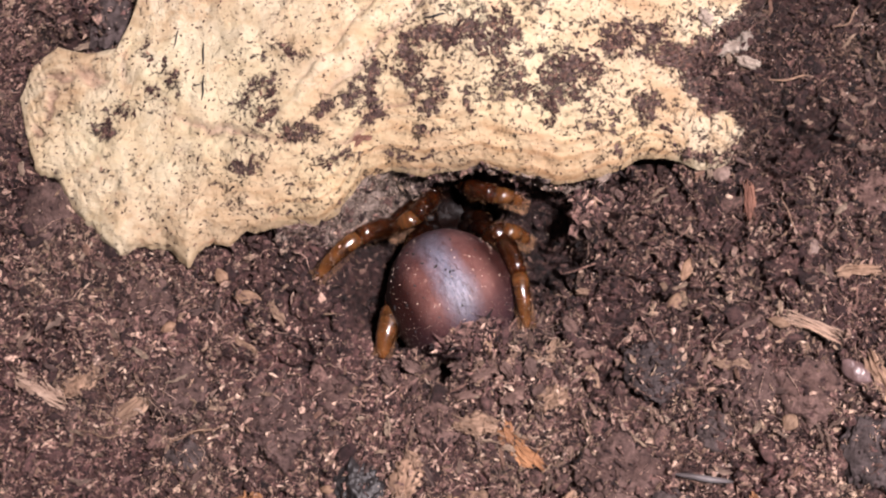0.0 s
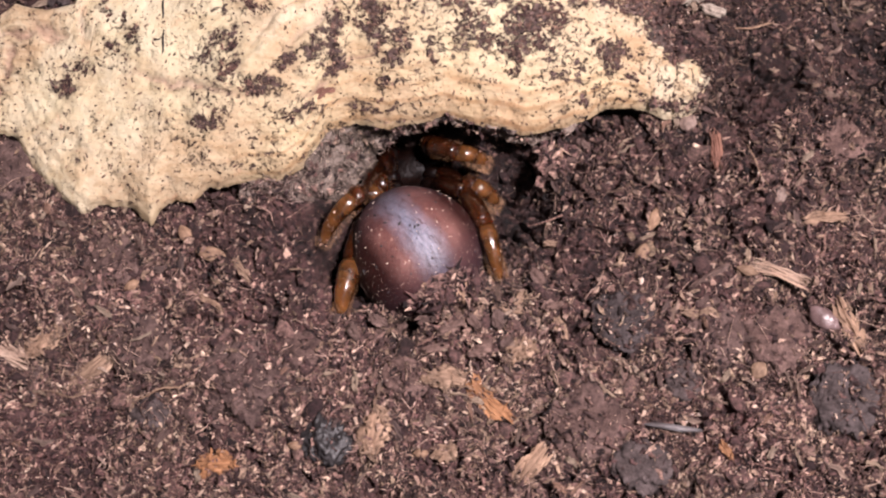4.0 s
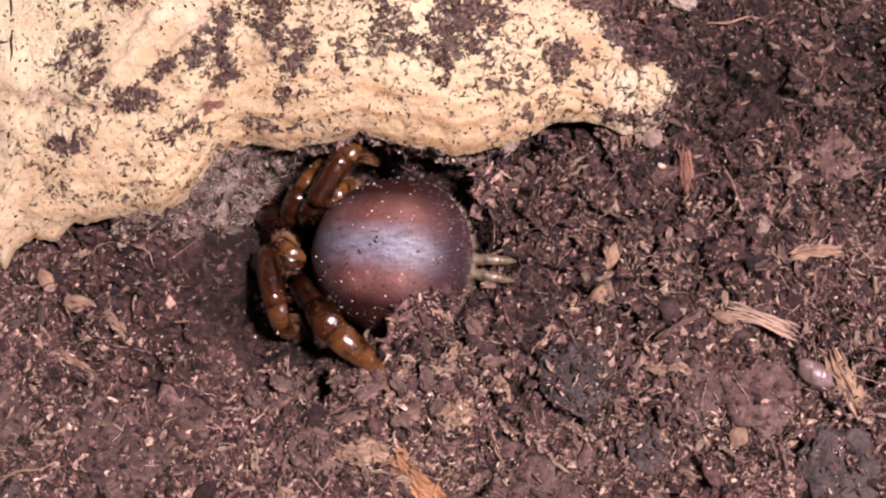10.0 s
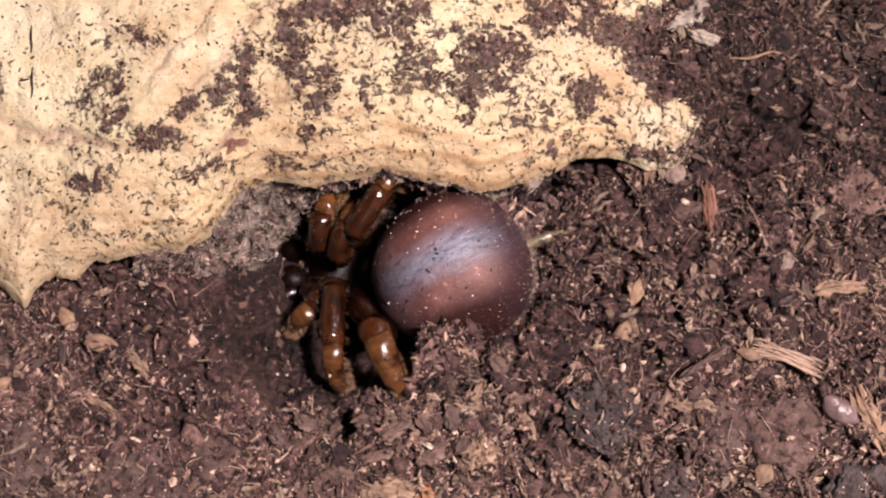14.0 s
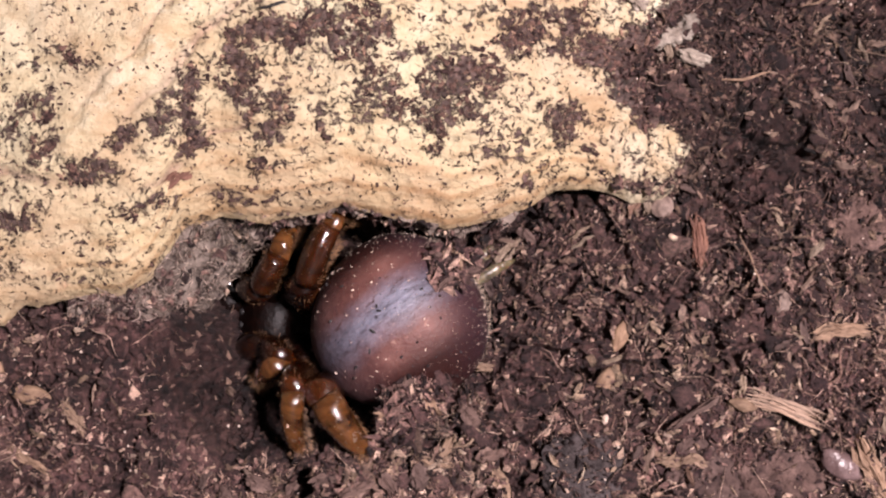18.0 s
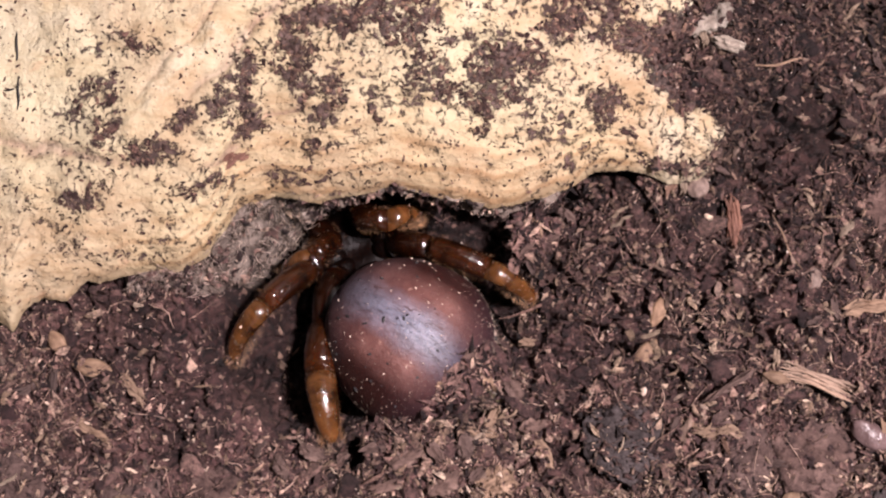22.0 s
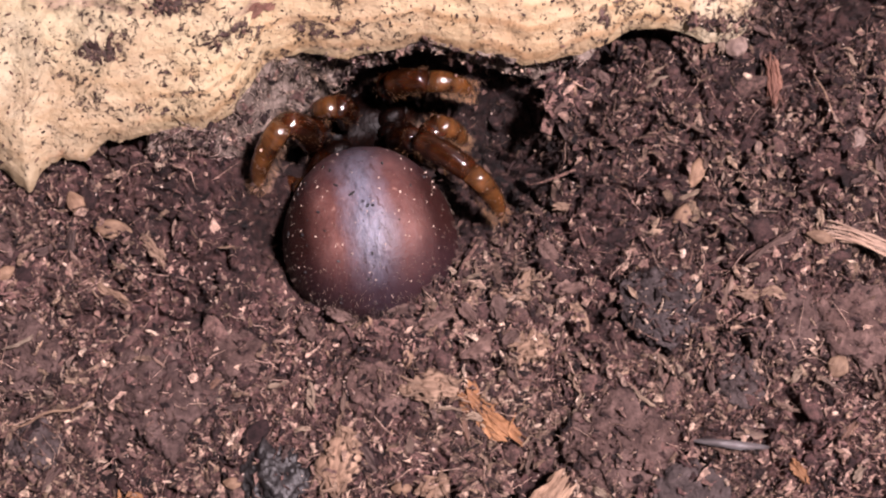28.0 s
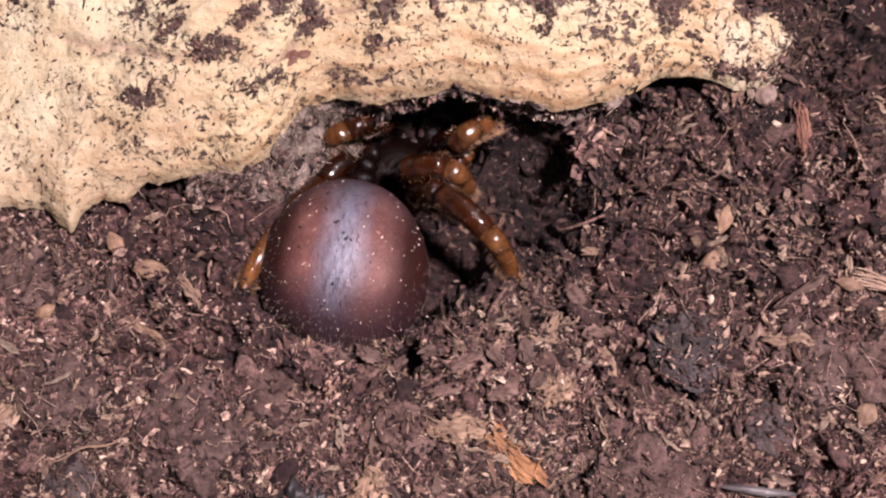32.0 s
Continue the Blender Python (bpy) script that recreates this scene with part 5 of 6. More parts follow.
# ---- the spider: all in millimetres in its own space, head along +x, abdomen at the origin ----
def tube(profile, length, sides=12, bend=0.0, flat=1.0):
    """A limb piece along +x with the given radii at even steps, arched upwards by bend."""
    k = len(profile)
    s = np.linspace(0, 1, k)
    a = np.linspace(0, 2 * np.pi, sides, endpoint=False)
    v = [(s[i] * length, profile[i] * math.cos(q) * flat, profile[i] * math.sin(q) + bend * 4 * s[i] * (1 - s[i])) for i in range(k) for q in a]
    f = [(i * sides + j, (i + 1) * sides + j, (i + 1) * sides + (j + 1) % sides, i * sides + (j + 1) % sides) for i in range(k - 1) for j in range(sides)]
    n = len(v)
    v += [(0, 0, 0), (length, 0, 0)]
    f += [(n, (j + 1) % sides, j, n) for j in range(sides)]
    f += [(n + 1, (k - 1) * sides + j, (k - 1) * sides + (j + 1) % sides, n + 1) for j in range(sides)]
    return np.array(v, float), f


def tube_mesh(name, profile, length, sides=12, bend=0.0, flat=1.0):
    bm = bmesh.new()
    v, f = tube(profile, length, sides, bend, flat)
    vs = [bm.verts.new(p * MM) for p in v]
    for q in f:
        bm.faces.new([vs[i] for i in dict.fromkeys(q)])
    bmesh.ops.recalc_face_normals(bm, faces=bm.faces)
    me = bpy.data.meshes.new(name)
    bm.to_mesh(me)
    bm.free()
    me.polygons.foreach_set("use_smooth", np.full(len(me.polygons), True))
    return me


def bristles(n, seed, length, radius, reach, thick=0.013, lean=1.0):
    """Hairs that stand off a limb piece."""
    rng = np.random.default_rng(seed)
    s, a = rng.uniform(0.05, 1, n) ** lean, rng.uniform(-0.6, np.pi + 0.6, n)
    root = np.stack([s * length, radius * np.cos(a), radius * np.sin(a)], -1)
    way = np.stack([rng.uniform(0.2, 0.9, n), np.cos(a), np.sin(a)], -1) * (reach * rng.uniform(0.5, 1.2, n))[:, None]
    side = np.cross(way, (0.3, 0.5, 0.8))
    side = side / np.linalg.norm(side, axis=1)[:, None] * thick
    up = np.cross(side, way)
    up = up / np.linalg.norm(up, axis=1)[:, None] * thick
    v = np.stack([root - side - up / 2, root + side - up / 2, root + up, root + way], 1).reshape(-1, 3)
    f = np.array([(0, 1, 3), (1, 2, 3), (2, 0, 3)])[None] + 4 * np.arange(n)[:, None, None]
    return v, f.reshape(-1, 3)


AB_LONG, AB_WIDE, AB_HIGH = 6.0, 5.9, 5.45


def abdomen_point(u, a):
    """u from the waist (0) to the tail (1); a round the body."""
    c = np.cos(np.pi * u)
    x = AB_LONG * c - 0.1
    r = np.sin(np.pi * u) ** 0.92 * (1 - 0.10 * c)
    return np.stack([x, AB_WIDE * r * np.cos(a), AB_HIGH * r * np.sin(a)], -1)


def build_abdomen(spider):
    nu, na = 56, 72
    u, a = np.meshgrid(np.linspace(0.004, 0.996, nu), np.linspace(0, 2 * np.pi, na, endpoint=False), indexing="ij")
    p = abdomen_point(u, a)
    p = p * (1 + 0.018 * fbm(u * 5, a * 2, 3, 3))[..., None]
    i = np.arange(nu * na).reshape(nu, na)
    f = np.stack([i[:-1], np.roll(i, -1, 1)[:-1], np.roll(i, -1, 1)[1:], i[1:]], -1).reshape(-1, 4)
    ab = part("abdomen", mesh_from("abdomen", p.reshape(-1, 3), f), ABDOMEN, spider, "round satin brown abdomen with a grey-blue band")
    rng = np.random.default_rng(4)
    n = 900
    u, a = rng.uniform(0.05, 0.98, n) ** 0.36, rng.uniform(-0.2, np.pi + 0.2, n)
    root = abdomen_point(u, a)
    way = root / np.array([AB_LONG, AB_WIDE, AB_HIGH]) * (rng.uniform(0.10, 0.32, n) * (0.55 + 1.3 * step(0.6, 0.95, u)))[:, None] + np.array([-0.22, 0, 0]) * (1 - u)[:, None]
    side = np.cross(way, (0.2, 0.6, 0.7))
    side = 0.014 * side / np.linalg.norm(side, axis=1)[:, None]
    up = np.cross(way, side)
    up = 0.014 * up / np.linalg.norm(up, axis=1)[:, None]
    v = np.stack([root - side - up, root + side - up, root + up, root + way], 1).reshape(-1, 3)
    hf = (np.array([(0, 1, 3), (1, 2, 3), (2, 0, 3)])[None] + 4 * np.arange(n)[:, None, None]).reshape(-1, 3)
    part("bristles", mesh_from("bristles", v, hf, False), PALEHAIR, ab, "fine pale silvery bristles", kind="stuff")
    for seed, count, size, mat, word in ((6, 160, 0.030, DUST, "pale specks of dust"), (8, 46, 0.075, CHAR, "dark specks of soil")):
        rng = np.random.default_rng(seed)
        u, a = rng.uniform(0.12, 0.9, count), rng.uniform(0.25, np.pi - 0.25, count)
        at = abdomen_point(u, a)
        k = size * rng.uniform(0.4, 1.0, count) ** 1.5 * 1.9
        v = np.einsum("nij,nkj->nki", turns(rng, count, 0.6), ICO_V[None] * np.stack([k * rng.uniform(1, 2.6, count), k, k * 0.7], -1)[:, None]) + at[:, None]
        part("dust", mesh_from("dust", v.reshape(-1, 3), (ICO_F[None] + 12 * np.arange(count)[:, None, None]).reshape(-1, 3), False), mat, ab, word, kind="stuff")
    for side in (1, -1):
        sp = part("spinneret", tube_mesh("spinneret", (0.5, 0.6, 0.46, 0.58, 0.44, 0.54, 0.4, 0.42, 0.26, 0.08), 3.7, 12, 0.3, 0.85), PALESKIN, ab, "pale jointed spinneret")
        sp.matrix_basis = mm_pose(-AB_LONG + 0.3, 0.5 * side, 0.2, 0, -6, 180 - 4 * side)
        sp = part("spinneret", tube_mesh("spinneret", (0.3, 0.34, 0.26, 0.1), 1.5, 8), PALESKIN, ab, "short pale spinneret")
        sp.matrix_basis = mm_pose(-AB_LONG + 0.5, 0.35 * side, -0.7, 0, -6, 180 - 6 * side)
    return ab


def build_head(spider):
    bm = bmesh.new()
    bmesh.ops.create_icosphere(bm, subdivisions=4, radius=1.0)
    for v in bm.verts:
        p = v.co
        wide = 3.5 * (1 - 0.22 * max(p.x, 0)) * (1 - 0.12 * max(-p.x, 0))
        hump = 0.5 * math.exp(-((p.x - 0.45) / 0.35) ** 2) if p.z > 0 else 0
        groove = 0.35 * math.exp(-((p.x + 0.15) / 0.16) ** 2 - (p.y / 0.35) ** 2) if p.z > 0 else 0
        v.co = Vector((9.2 + 3.9 * p.x, 0.95 * wide * p.y, -3.2 + 1.5 * p.z + hump - groove)) * MM
    me = bpy.data.meshes.new("carapace")
    bm.to_mesh(me)
    bm.free()
    me.polygons.foreach_set("use_smooth", np.full(len(me.polygons), True))
    car = part("carapace", me, HEAD, spider, "glossy dark brown carapace")
    for x, y in ((12.2, 0.45), (12.2, -0.45), (11.8, 1.0), (11.8, -1.0)):
        eye = part("eye", lump(1, 0.28, 0.28, 0.25, 0.0, 1), CHAR, car, "tiny black eye")
        eye.matrix_basis = mm_pose(x, y, -2.2)
    for side in (1, -1):
        j = part("jaw", tube_mesh("jaw", (0.6, 1.15, 1.25, 1.1, 0.75, 0.3), 3.6, 14, 0.35), HEAD, spider, "dark glossy jaw")
        j.matrix_basis = mm_pose(12.2, 1.15 * side, -2.5, 0, 14, 3 * side)
        fang = part("fang", tube_mesh("fang", (0.3, 0.26, 0.2, 0.12, 0.03), 2.0, 8, -0.25), CHAR, j, "curved black fang")
        fang.matrix_basis = mm_pose(3.3, 0, -0.5, 0, 60, 0)
    part("waist", tube_mesh("waist", (0.9, 0.7, 0.9), 1.6, 10), HEAD, spider).matrix_basis = mm_pose(5.2, 0, -1.8)


FEMUR, SHIN, FOOT = 4.8, 4.4, 5.0


def build_leg(spider, seed, k, stout=1.0):
    """A leg of three stiff pieces that hinge on one another: the thigh carries the others."""
    leg = part("leg", tube_mesh("leg", [stout * r for r in (0.8, 0.96, 1.05, 1.12, 1.16, 1.15, 1.1, 1.05, 1.0, 0.9)], FEMUR * k, 16, 0.3 * k, 0.88), LEG, spider, "glossy amber-brown leg")
    shin = part("shin", tube_mesh("shin", [stout * r for r in (0.88, 0.97, 1.0, 1.01, 1.0, 0.98, 0.97, 0.96, 0.93, 0.9, 0.82)], SHIN * k, 16, 0.3 * k, 0.92), SHINSKIN, leg, "translucent amber shin")
    foot = part("foot", tube_mesh("foot", [stout * r for r in (0.78, 0.84, 0.85, 0.82, 0.78, 0.73, 0.70, 0.65, 0.57, 0.46, 0.22)], FOOT * k, 14, 0.65 * k, 0.95), FOOTSKIN, leg, "golden brown bristly foot")
    rng = np.random.default_rng(seed)
    for side in (0.22, -0.22):
        claw = part("claw", tube_mesh("claw", (0.09, 0.07, 0.05, 0.015), 0.5, 6, -0.08), CHAR, foot, "tiny dark claw")
        claw.matrix_basis = mm_pose(FOOT * k - 0.12, side, 0, 0, 25, 40 * side)
    # hairs are part of the limb's own mesh
    for ob, count, length, radius, reach in ((foot, 620, FOOT * k, 0.66, 0.36), (shin, 110, SHIN * k, 0.9, 0.30), (leg, 50, FEMUR * k, 1.02, 0.26)):
        bm = bmesh.new()
        bm.from_mesh(ob.data)
        hair = mesh_from("hair", *bristles(count, seed, length, radius, reach, lean=0.55 if ob is foot else 1.0), smooth=False)
        start = len(bm.faces)
        bm.from_mesh(hair)
        bm.faces.ensure_lookup_table()
        for f in bm.faces[start:]:
            f.material_index = 1
        bm.to_mesh(ob.data)
        bm.free()
        ob.data.materials.append(HAIR)
        bpy.data.meshes.remove(hair)
    # soil that clings to the foot
    n = 46
    s, a = rng.uniform(0.25, 1, n), rng.uniform(-0.4, np.pi + 0.4, n)
    at = np.stack([s * FOOT * k, 0.8 * np.cos(a) * (1 - 0.45 * s), 0.65 * k * 4 * s * (1 - s) + 0.8 * np.sin(a) * (1 - 0.45 * s)], -1)
    size = 0.05 * 4 ** (rng.uniform(0, 1, n) ** 2)
    v = np.einsum("nij,nkj->nki", turns(rng, n, 0.9), OCTA_V[None] * (1 + rng.uniform(-0.4, 0.4, (n, 6, 1))) * np.stack([size * 1.5, size, size * 0.6], -1)[:, None]) + at[:, None]
    part("stuck_soil", mesh_from("stuck_soil", v.reshape(-1, 3), (OCTA_F[None] + 6 * np.arange(n)[:, None, None]).reshape(-1, 3), False), CRUMB, foot, "crumbs of soil sticking to the foot", "stuff")
    return leg, shin, foot


spider = tagged(new("spider"), "brown burrowing spider with a round glossy abdomen and amber legs", "spider")
abdomen = build_abdomen(spider)
build_head(spider)

LEFT_SECOND = [
    (0, -7.6, -2.2, -11.2, -6.3), (5, -5.2, -4.9, -7.0, -6.4), (6, -6.8, -2.1, -8.1, -3.6), (7, -4.2, -4.1, -5.4, -5.8),
    (8, -3.5, -3.6, -5.8, -5.5), (9, -3.1, -4.3, -4.5, -7.0), (10, -3.0, -5.6, -1.3, -8.9), (11, -2.5, -4.7, -0.9, -9.5),
    (12, -2.5, -5.8, -0.9, -10.0), (13, -1.0, -5.5, 0.3, -10.2), (16, 1.5, -6.4, 1.1, -10.6), (19, 0.3, -7.2, 0.7, -10.9),
    (20, -1.1, -4.3, 0.3, -8.8), (20.5, -3.3, -1.5, -6.6, -5.5), (21, -5.1, -3.3, -7.0, -8.0), (23, -5.3, -2.4, -9.0, -6.5),
    (26, -8.0, -2.2, -10.2, -6.5), (29, -5.1, -1.0, -7.3, -4.5), (30, -6.7, -3.4, -8.7, -8.5), (32, -10.4, -4.7, -10.8, -9.7)]
LEFT_FIRST = [
    (0, -3.1, 0.7, -5.5, -0.7), (5, -4.0, -2.9, -5.1, -3.6), (6, -5.5, -0.9, -6.5, -2.1), (7, -4.1, -2.1, -4.9, -3.3),
    (8, -3.0, -2.1, -4.7, -2.8), (9, -3.9, -1.2, -4.9, -1.8), (10, -1.9, -2.2, -3.5, -2.0), (11, -2.4, -1.7, -3.8, -2.3),
    (12, -2.5, -2.4, -4.0, -3.2), (13, -2.6, -4.4, -4.8, -6.2), (16, -0.1, -5.1, -1.5, -6.3), (19, -0.9, -4.4, -3.3, -6.3),
    (20, -0.3, -1.2, -2.0, -1.9), (20.5, -2.1, 0.2, -3.4, -0.5), (21, -2.7, -0.2, -4.4, -1.3), (23, -3.6, 0.6, -5.9, -0.1),
    (26, -6.0, -0.0, -7.9, -0.3), (29, -2.7, 1.8, -4.3, 1.2), (30, -5.3, 1.8, -8.4, 0.1), (32, -4.0, 3.4, -7.2, 1.6)]
LEFT_FOURTH = [
    (0, -5.2, -6.0, -4.4, -12.8), (5, -5.7, -6.3, -5.2, -12.9), (6, -5.1, -5.5, -5.3, -13.3), (7, -3.3, -7.9, -5.3, -12.6),
    (8, -1.9, -8.1, -5.2, -12.7), (9, -2.6, -8.1, -5.0, -12.9), (10, 1.8, -8.8, 5.5, -11.1), (11, 3.3, -8.0, 5.2, -10.7),
    (12, 4.0, -7.3, 5.5, -10.0), (13, 4.0, -7.5, 5.3, -10.2), (16, 4.6, -8.3, 5.5, -10.2), (19, 3.6, -8.5, 5.3, -10.5),
    (20, 3.2, -8.4, 4.7, -10.4), (20.5, 1.4, -9.2, 3.1, -10.4), (21, 0.6, -9.3, 1.6, -10.9), (23, -4.8, -8.3, -2.1, -13.6),
    (26, -6.6, -9.3, -2.3, -14.2), (29, -4.0, -3.0, -3.0, -6.0), (30, -4.2, -3.0, -3.2, -6.0), (32, -6.0, -3.0, -5.0, -6.0)]
RIGHT_FOURTH = [
    (0, 7.2, -1.9, 8.1, -8.1), (5, 7.1, -2.7, 8.8, -7.7), (6, 3.5, 3.5, 10.6, 3.7), (7, 3.1, 2.8, 7.0, 4.5),
    (8, 4.2, 3.8, 10.8, 3.9), (9, 1.0, 4.4, 3.3, 5.7), (10, 0.8, 3.4, 2.5, 5.0), (11, -0.5, 2.6, 2.4, 5.3),
    (12, -0.2, 3.5, 2.9, 5.6), (13, 0.4, 2.9, 3.3, 5.7), (16, 0.9, 2.5, 2.5, 5.6), (19, 0.8, 2.7, 2.4, 5.7),
    (20, 1.9, 2.4, 2.6, 5.6), (20.5, 3.4, 3.4, 4.7, 5.5), (21, 8.7, 1.3, 12.4, -0.8), (23, 9.0, 1.5, 13.6, -1.0),
    (26, 7.9, 0.8, 12.2, -1.0), (29, 4.4, -2.9, 7.2, -6.1), (30, 5.0, -2.2, 7.7, -5.5), (32, 4.4, -2.4, 7.5, -6.3)]
RIGHT_FIRST = [
    (0, 2.3, 3.8, 6.2, 3.7), (5, 2.9, 3.1, 6.0, 2.9), (6, 0.4, 3.8, 4.4, 4.2), (7, 0.7, 3.2, 3.6, 5.0),
    (8, 0.7, 3.5, 3.1, 4.6), (9, -1.0, 3.1, 0.4, 5.0), (10, -1.6, 2.3, -0.8, 4.1), (11, -2.7, 0.7, -1.6, 2.9),
    (12, -2.5, 1.5, -1.3, 3.8), (13, -2.5, 2.6, -1.9, 4.7), (16, -1.7, 2.8, -0.8, 4.4), (19, -2.1, 2.0, -1.7, 4.9),
    (20, 0.4, 3.0, 1.1, 5.4), (20.5, 0.3, 3.9, 1.5, 5.6), (21, 2.1, 3.7, 4.3, 4.4), (23, 1.6, 3.1, 3.7, 4.6),
    (26, 0.5, 4.2, 3.7, 4.7), (29, 2.3, 3.8, 6.9, 3.9), (30, 4.0, 3.3, 7.3, 3.6), (32, 3.4, 3.1, 5.2, 4.7)]
RIGHT_THIRD = [
    (0, 4.8, 0.4, 7.1, 0.1), (5, 5.7, 0.2, 7.4, -0.7), (6, 2.2, 1.4, 5.2, 1.8), (7, 3.3, 1.1, 6.3, 0.6),
    (8, 2.6, 1.5, 5.4, 2.7), (9, 0.5, 1.5, 2.3, 3.8), (10, 0.6, 1.2, 1.5, 2.6), (11, -0.3, 1.0, 0.9, 3.2),
    (12, 0.0, 1.7, 1.4, 4.0), (13, -1.1, 1.0, 0.2, 3.7), (16, 0.7, 1.3, 1.4, 3.6), (19, 0.3, 1.5, 1.0, 3.9),
    (20, 2.3, 2.1, 3.5, 4.1), (20.5, 3.5, 2.6, 4.8, 4.3), (21, 6.2, 2.2, 8.6, 1.9), (23, 6.5, 1.3, 8.2, 0.3),
    (26, 5.2, 0.7, 6.7, -0.9), (29, 2.9, 0.1, 5.3, -0.3), (30, 2.8, -0.3, 5.2, -1.1), (32, 1.7, 0.7, 3.8, -0.5)]
BODY_EARLY = [
    (0, 0.72, -5.72, 125.7, 99.7), (1, 0.84, -5.89, 125.4, 99.4), (2, 0.73, -6.17, 126.4, 100.4), (5, 0.66, -5.95, 137.2, 103.2), (6, 2.53, -5.60, 156.0, 136.0),
    (7, 2.99, -5.28, 158.7, 135.7), (8, 3.55, -4.08, 170.1, 153.1), (9, 4.33, -3.49, 175.1, 160.1), (10, 5.11, -2.61, 178.9, 177.9), (11, 7.13, -0.75, 184.7, 178.7),
    (12, 7.33, -0.34, 192.8, 183.8), (13, 7.76, -0.26, 205.0, 182.0)]
BODY_LATE = [
    (16, 7.19, -1.83, 219.6, 175.6), (17, 7.07, -1.73, 219.8, 177.8), (18, 6.29, -1.62, 220.6, 181.6),
    (19, 6.49, -1.82, 226.6, 186.6), (20, 6.40, -1.49, 199.3, 167.3), (20.5, 4.15, -3.12, 179.2, 145.2), (21, 4.60, -4.12, 155.3, 125.3), (22, 4.04, -4.53, 149.6, 122.6),
    (23, 3.28, -5.28, 141.7, 121.7), (24, 1.96, -5.68, 129.8, 122.8), (25, 1.38, -6.03, 127.9, 121.9), (26, 1.63, -6.05, 125.6, 119.6), (29, -1.05, -7.52, 101.1, 93.1),
    (30, -1.22, -6.97, 98.4, 94.4), (31, -2.42, -8.06, 95.0, 90.0), (32, -4.16, -6.71, 87.3, 75.3)]
BODY = BODY_EARLY + BODY_LATE

# hips in the spider's space, and where a leg rests when it is out of sight
LEGS = [("first", 1, (11.7, 2.2), LEFT_FIRST), ("second", 1, (10.3, 2.6), LEFT_SECOND), ("third", 1, (8.8, 2.6), None), ("fourth", 1, (7.4, 2.2), LEFT_FOURTH),
        ("first", -1, (11.7, -2.2), RIGHT_FIRST), ("second", -1, (10.3, -2.6), None), ("third", -1, (8.8, -2.6), RIGHT_THIRD), ("fourth", -1, (7.4, -2.2), RIGHT_FOURTH)]
TIMES = sorted({row[0] for row in BODY} | {3.5, 14.5, 27.5})
BODY_Z = -1.0


def at_time(rows, t):
    a = np.array(rows, float)
    return [float(np.interp(t, a[:, 0], a[:, k])) for k in range(1, a.shape[1])]


def body_pose(t):
    x, y, tail, head = at_time(BODY, t)
    return mm_pose(x, y, BODY_Z) @ pose(0, 0, 0, 0, 0, head) @ pose(0, 0, 0, 0, 15, 0)


def chain(hip, knee, foot, k):
    """Joints of the three stiff pieces that reach from hip to foot by way of the knee, as nearly as they can."""
    lens = (FEMUR * k, SHIN * k, FOOT * k)
    p = [Vector(hip), Vector(knee), (Vector(knee) + Vector(foot)) / 2 + Vector((0, 0, 1.2 if k > 0.9 else 0.2)), Vector(foot)]
    for _ in range(14):
        p[3] = Vector(foot)
        for i in (2, 1, 0):
            p[i] = p[i + 1] + (p[i] - p[i + 1]).normalized() * lens[i]
        p[0] = Vector(hip)
        for i in (0, 1, 2):
            p[i + 1] = p[i] + (p[i + 1] - p[i]).normalized() * lens[i]
    return p


def limb_pose(a, b):
    """A pose at a, in millimetres, with x towards b and z as near to up as may be."""
    x = (b - a).normalized()
    y = Vector((0, 0, 1)).cross(x)
    y = y.normalized() if y.length > 1e-3 else Vector((0, 1, 0))
    z = x.cross(y)
    m = Matrix((x, y, z)).transposed().to_4x4()
    m.translation = a * MM
    return m


# feelers beside the jaws
for side in (1, -1):
    palp = part("palp", tube_mesh("palp", (0.5, 0.7, 0.75, 0.7, 0.66), 3.4, 12, 0.3), LEG, spider, "short brown feeler")
    palp.matrix_basis = mm_pose(12.3, 1.9 * side, -2.6, 0, -16, 24 * side)
    tip = part("palp_tip", tube_mesh("palp_tip", (0.66, 0.72, 0.66, 0.55, 0.25), 3.2, 12, 0.3), FOOTSKIN, palp, "golden brown feeler tip")
    tip.matrix_basis = mm_pose(3.2, 0, 0, 0, 42, -20 * side)

# swollen hips between the carapace and the legs
for k, (hx, hy) in enumerate(((11.4, 1.9), (10.0, 2.2), (8.7, 2.2), (7.5, 1.9))):
    for side in (1, -1):
        hip = part("hip", lump(21 + k, 1.15, 0.85, 0.85, 0.06, 2), HEAD, spider, "dark glossy hip joint")
        hip.matrix_basis = mm_pose(hx, hy * side, -1.75, 0, 0, side * (28 + 28 * k))

SIZE = {(n, s): {"first": 0.72, "second": 1.1 if s > 0 else 0.7, "third": 0.78, "fourth": 1.0}[n] for n in ("first", "second", "third", "fourth") for s in (1, -1)}
PIECES = [(row, build_leg(spider, 100 + k, SIZE[row[0], row[1]], 1.38 if row[0] == "fourth" and row[1] > 0 else 1.0)) for k, row in enumerate(LEGS)]

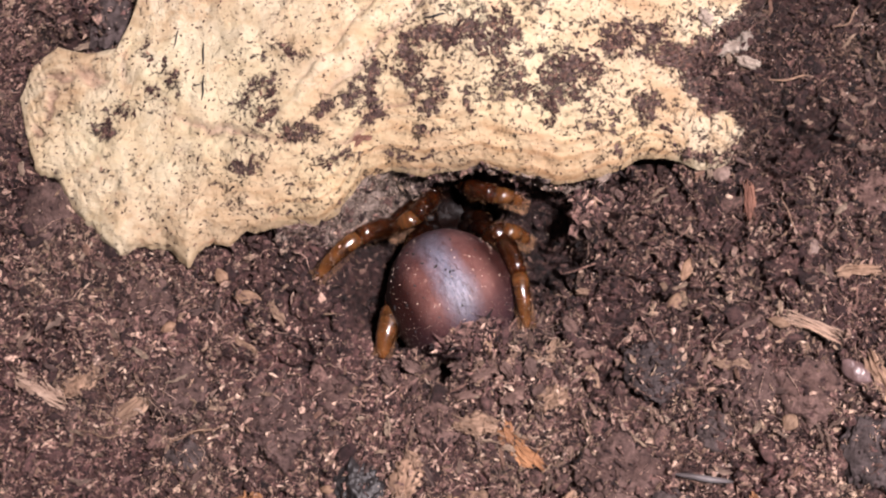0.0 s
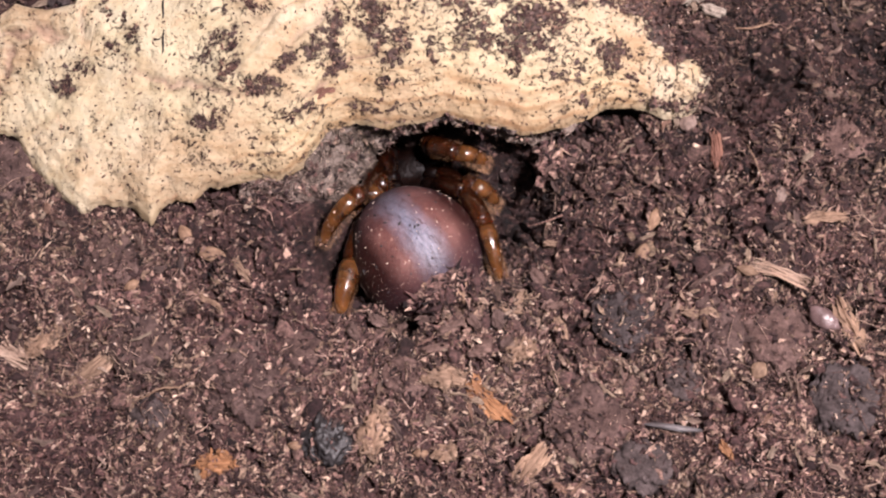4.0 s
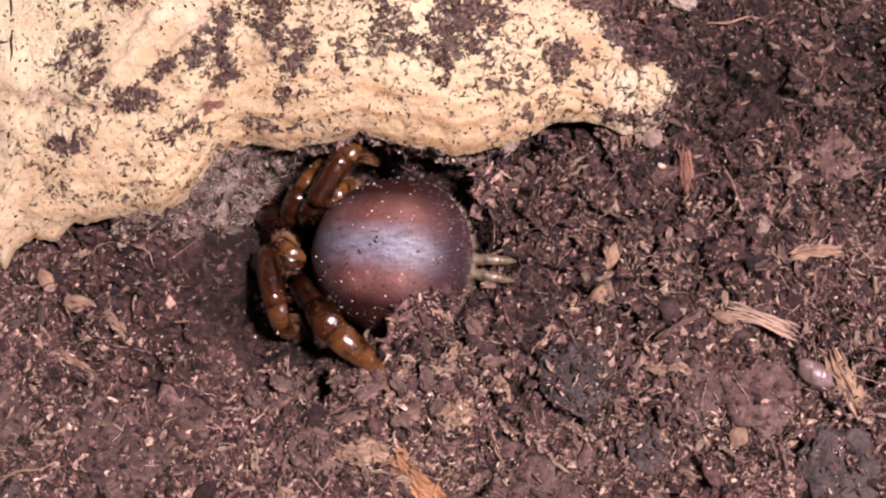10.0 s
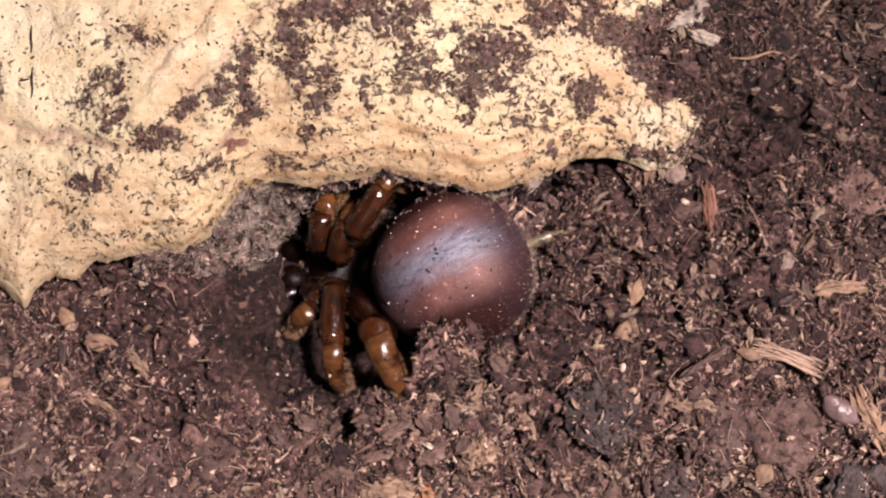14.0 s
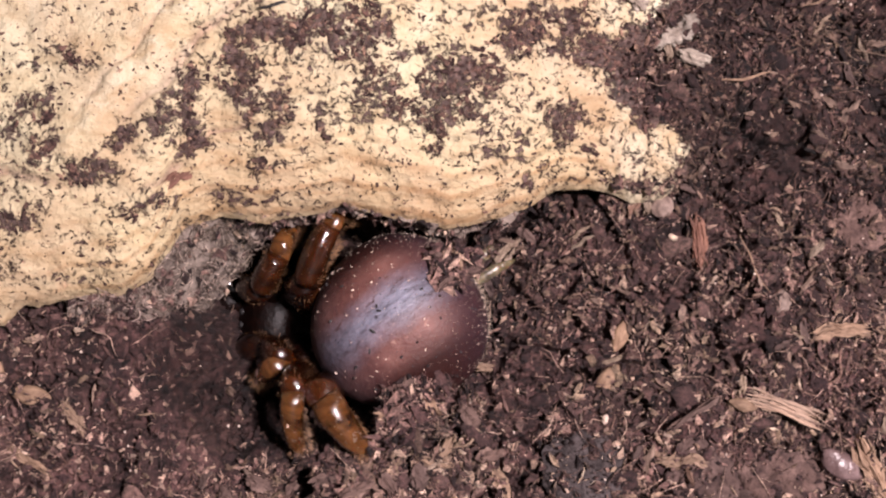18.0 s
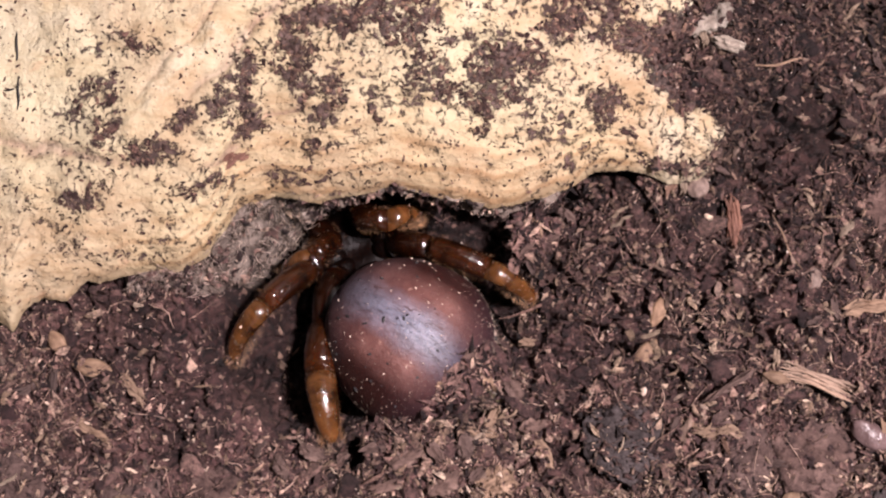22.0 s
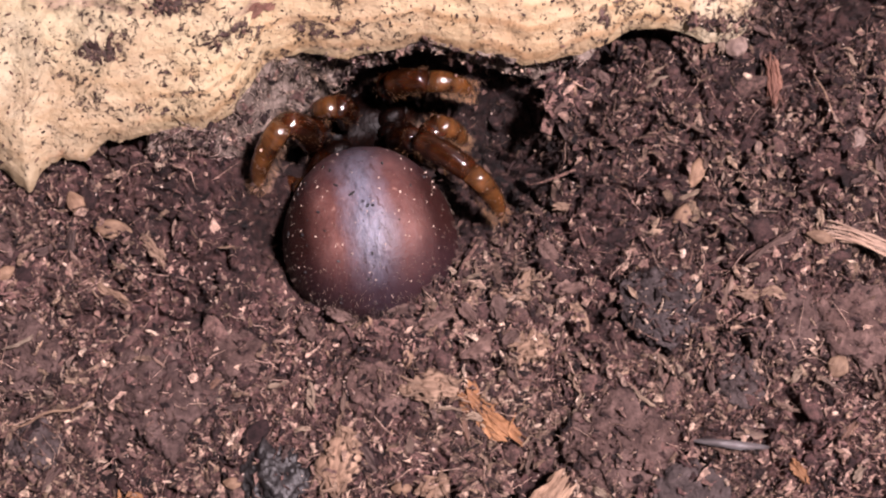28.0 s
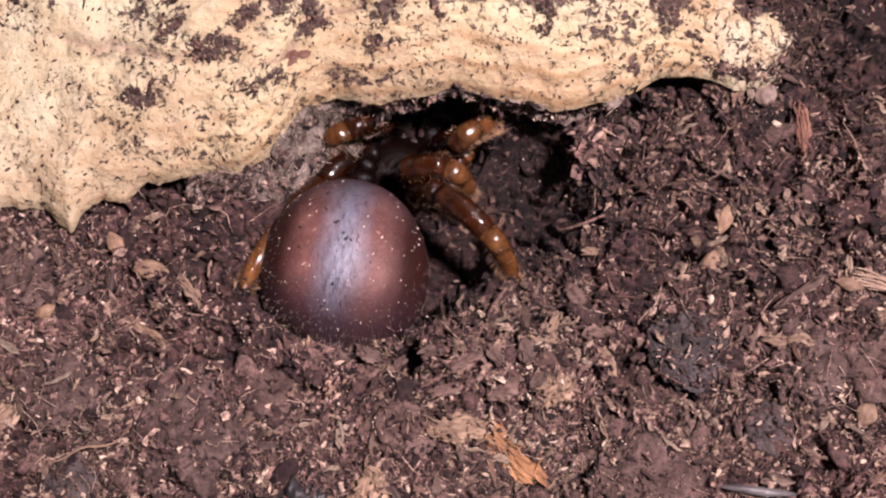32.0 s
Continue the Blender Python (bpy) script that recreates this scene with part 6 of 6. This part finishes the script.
# soil that the tail pushes about
clump = put("soil_clump", mesh_from("soil_clump", *crumb_pile(88, 620, 2.9, 1.7, 1.2), smooth=False), CRUMB, label="ragged clump of soil pushed by the tail", category="soil clod")
for n, (x, y, z, tip, turn) in enumerate(((0.2, 0.1, 0.8, 12, 10), (-1.3, 0.5, 0.7, -25, 70), (1.2, -0.5, 0.75, 20, -40), (0.4, 0.9, 0.6, 30, 120), (-0.6, -0.9, 0.6, -20, 30))):
    shred = part("flake", slab_mesh(5 + n, 2.4 - 0.2 * n, 0.8, 0.25), PALE if n in (1, 2) else PEAT, clump, "ragged brown flake")
    shred.matrix_basis = mm_pose(x, y, z, tip, 0, turn)


def motions():
    walk(spider, [(t, body_pose(t)) for t in TIMES + ([32.0] if TIMES[-1] < 32 else [])])
    swing = [(t, at_time(BODY, t)) for t in TIMES]
    walk(abdomen, [(t, pose(0, 0, 0, 0, -20, tail - head)) for t, (x, y, tail, head) in swing])
    for (name, side, (hx, hy), table), (leg, shin, foot) in PIECES:
        rows = [[], [], []]
        for t in TIMES:
            body = body_pose(t)
            inv = body.inverted()
            hip = Vector((hx, hy, -1.7))
            if table:
                kx, ky, fx, fy = at_time(table, t)
                tucked = name == "fourth" and side > 0 and t > 27
                high = -4.5 if tucked else 2.2 if SIZE[name, side] >= 1 else -0.2
                k, f = inv @ (Vector((kx, ky, high)) * MM) / MM, inv @ (Vector((fx, fy, max(float(ground_height(fx, fy)), -3.5) + 0.3)) * MM) / MM
            else:
                reach = {"third": (9.0, 3.8, 9.6, 4.6), "second": (12.0, 4.0, 13.5, 4.4)}[name]
                k, f = Vector((reach[0], reach[1] * side, -2.4)), Vector((reach[2], reach[3] * side, -5.0))
            p = chain(hip, k, f, SIZE[name, side])
            m = [limb_pose(p[i], p[i + 1]) for i in range(3)]
            rows[0].append((t, m[0]))
            rows[1].append((t, m[0].inverted() @ m[1]))
            rows[2].append((t, m[0].inverted() @ m[2]))
        for ob, r in zip((leg, shin, foot), rows):
            walk(ob, r)
    path, drag = [], []
    for t in TIMES:
        # it stays where it is while the tail is turned away
        x, y, head, front = at_time(BODY, t if t < 7 or t > 20.5 else 7)
        c, s = math.cos(radians(head)), math.sin(radians(head))
        far = 5.1 if t < 27 else 7.4
        path.append((t, mm_pose(x - far * c, y - far * s, 2.5 if t < 27 else 0.6) @ pose(0, 0, 0, 0, 0, head + 70)))
        # the torn peat under the rim clings to the tail once it has reached it, and is let go again
        x, y, head, front = at_time(BODY, min(max(t, 16), 18))
        c, s = math.cos(radians(head)), math.sin(radians(head))
        at = (x - 5.0 * c + 0.6 * s, y - 5.0 * s - 0.6 * c, 3.2) if 15 < t < 18.5 else (12.2, 3.4, 0.2)
        drag.append((t, mm_pose(*at, 0, 0, 35)))
    walk(clump, path)
    walk(heap, drag)


motions()
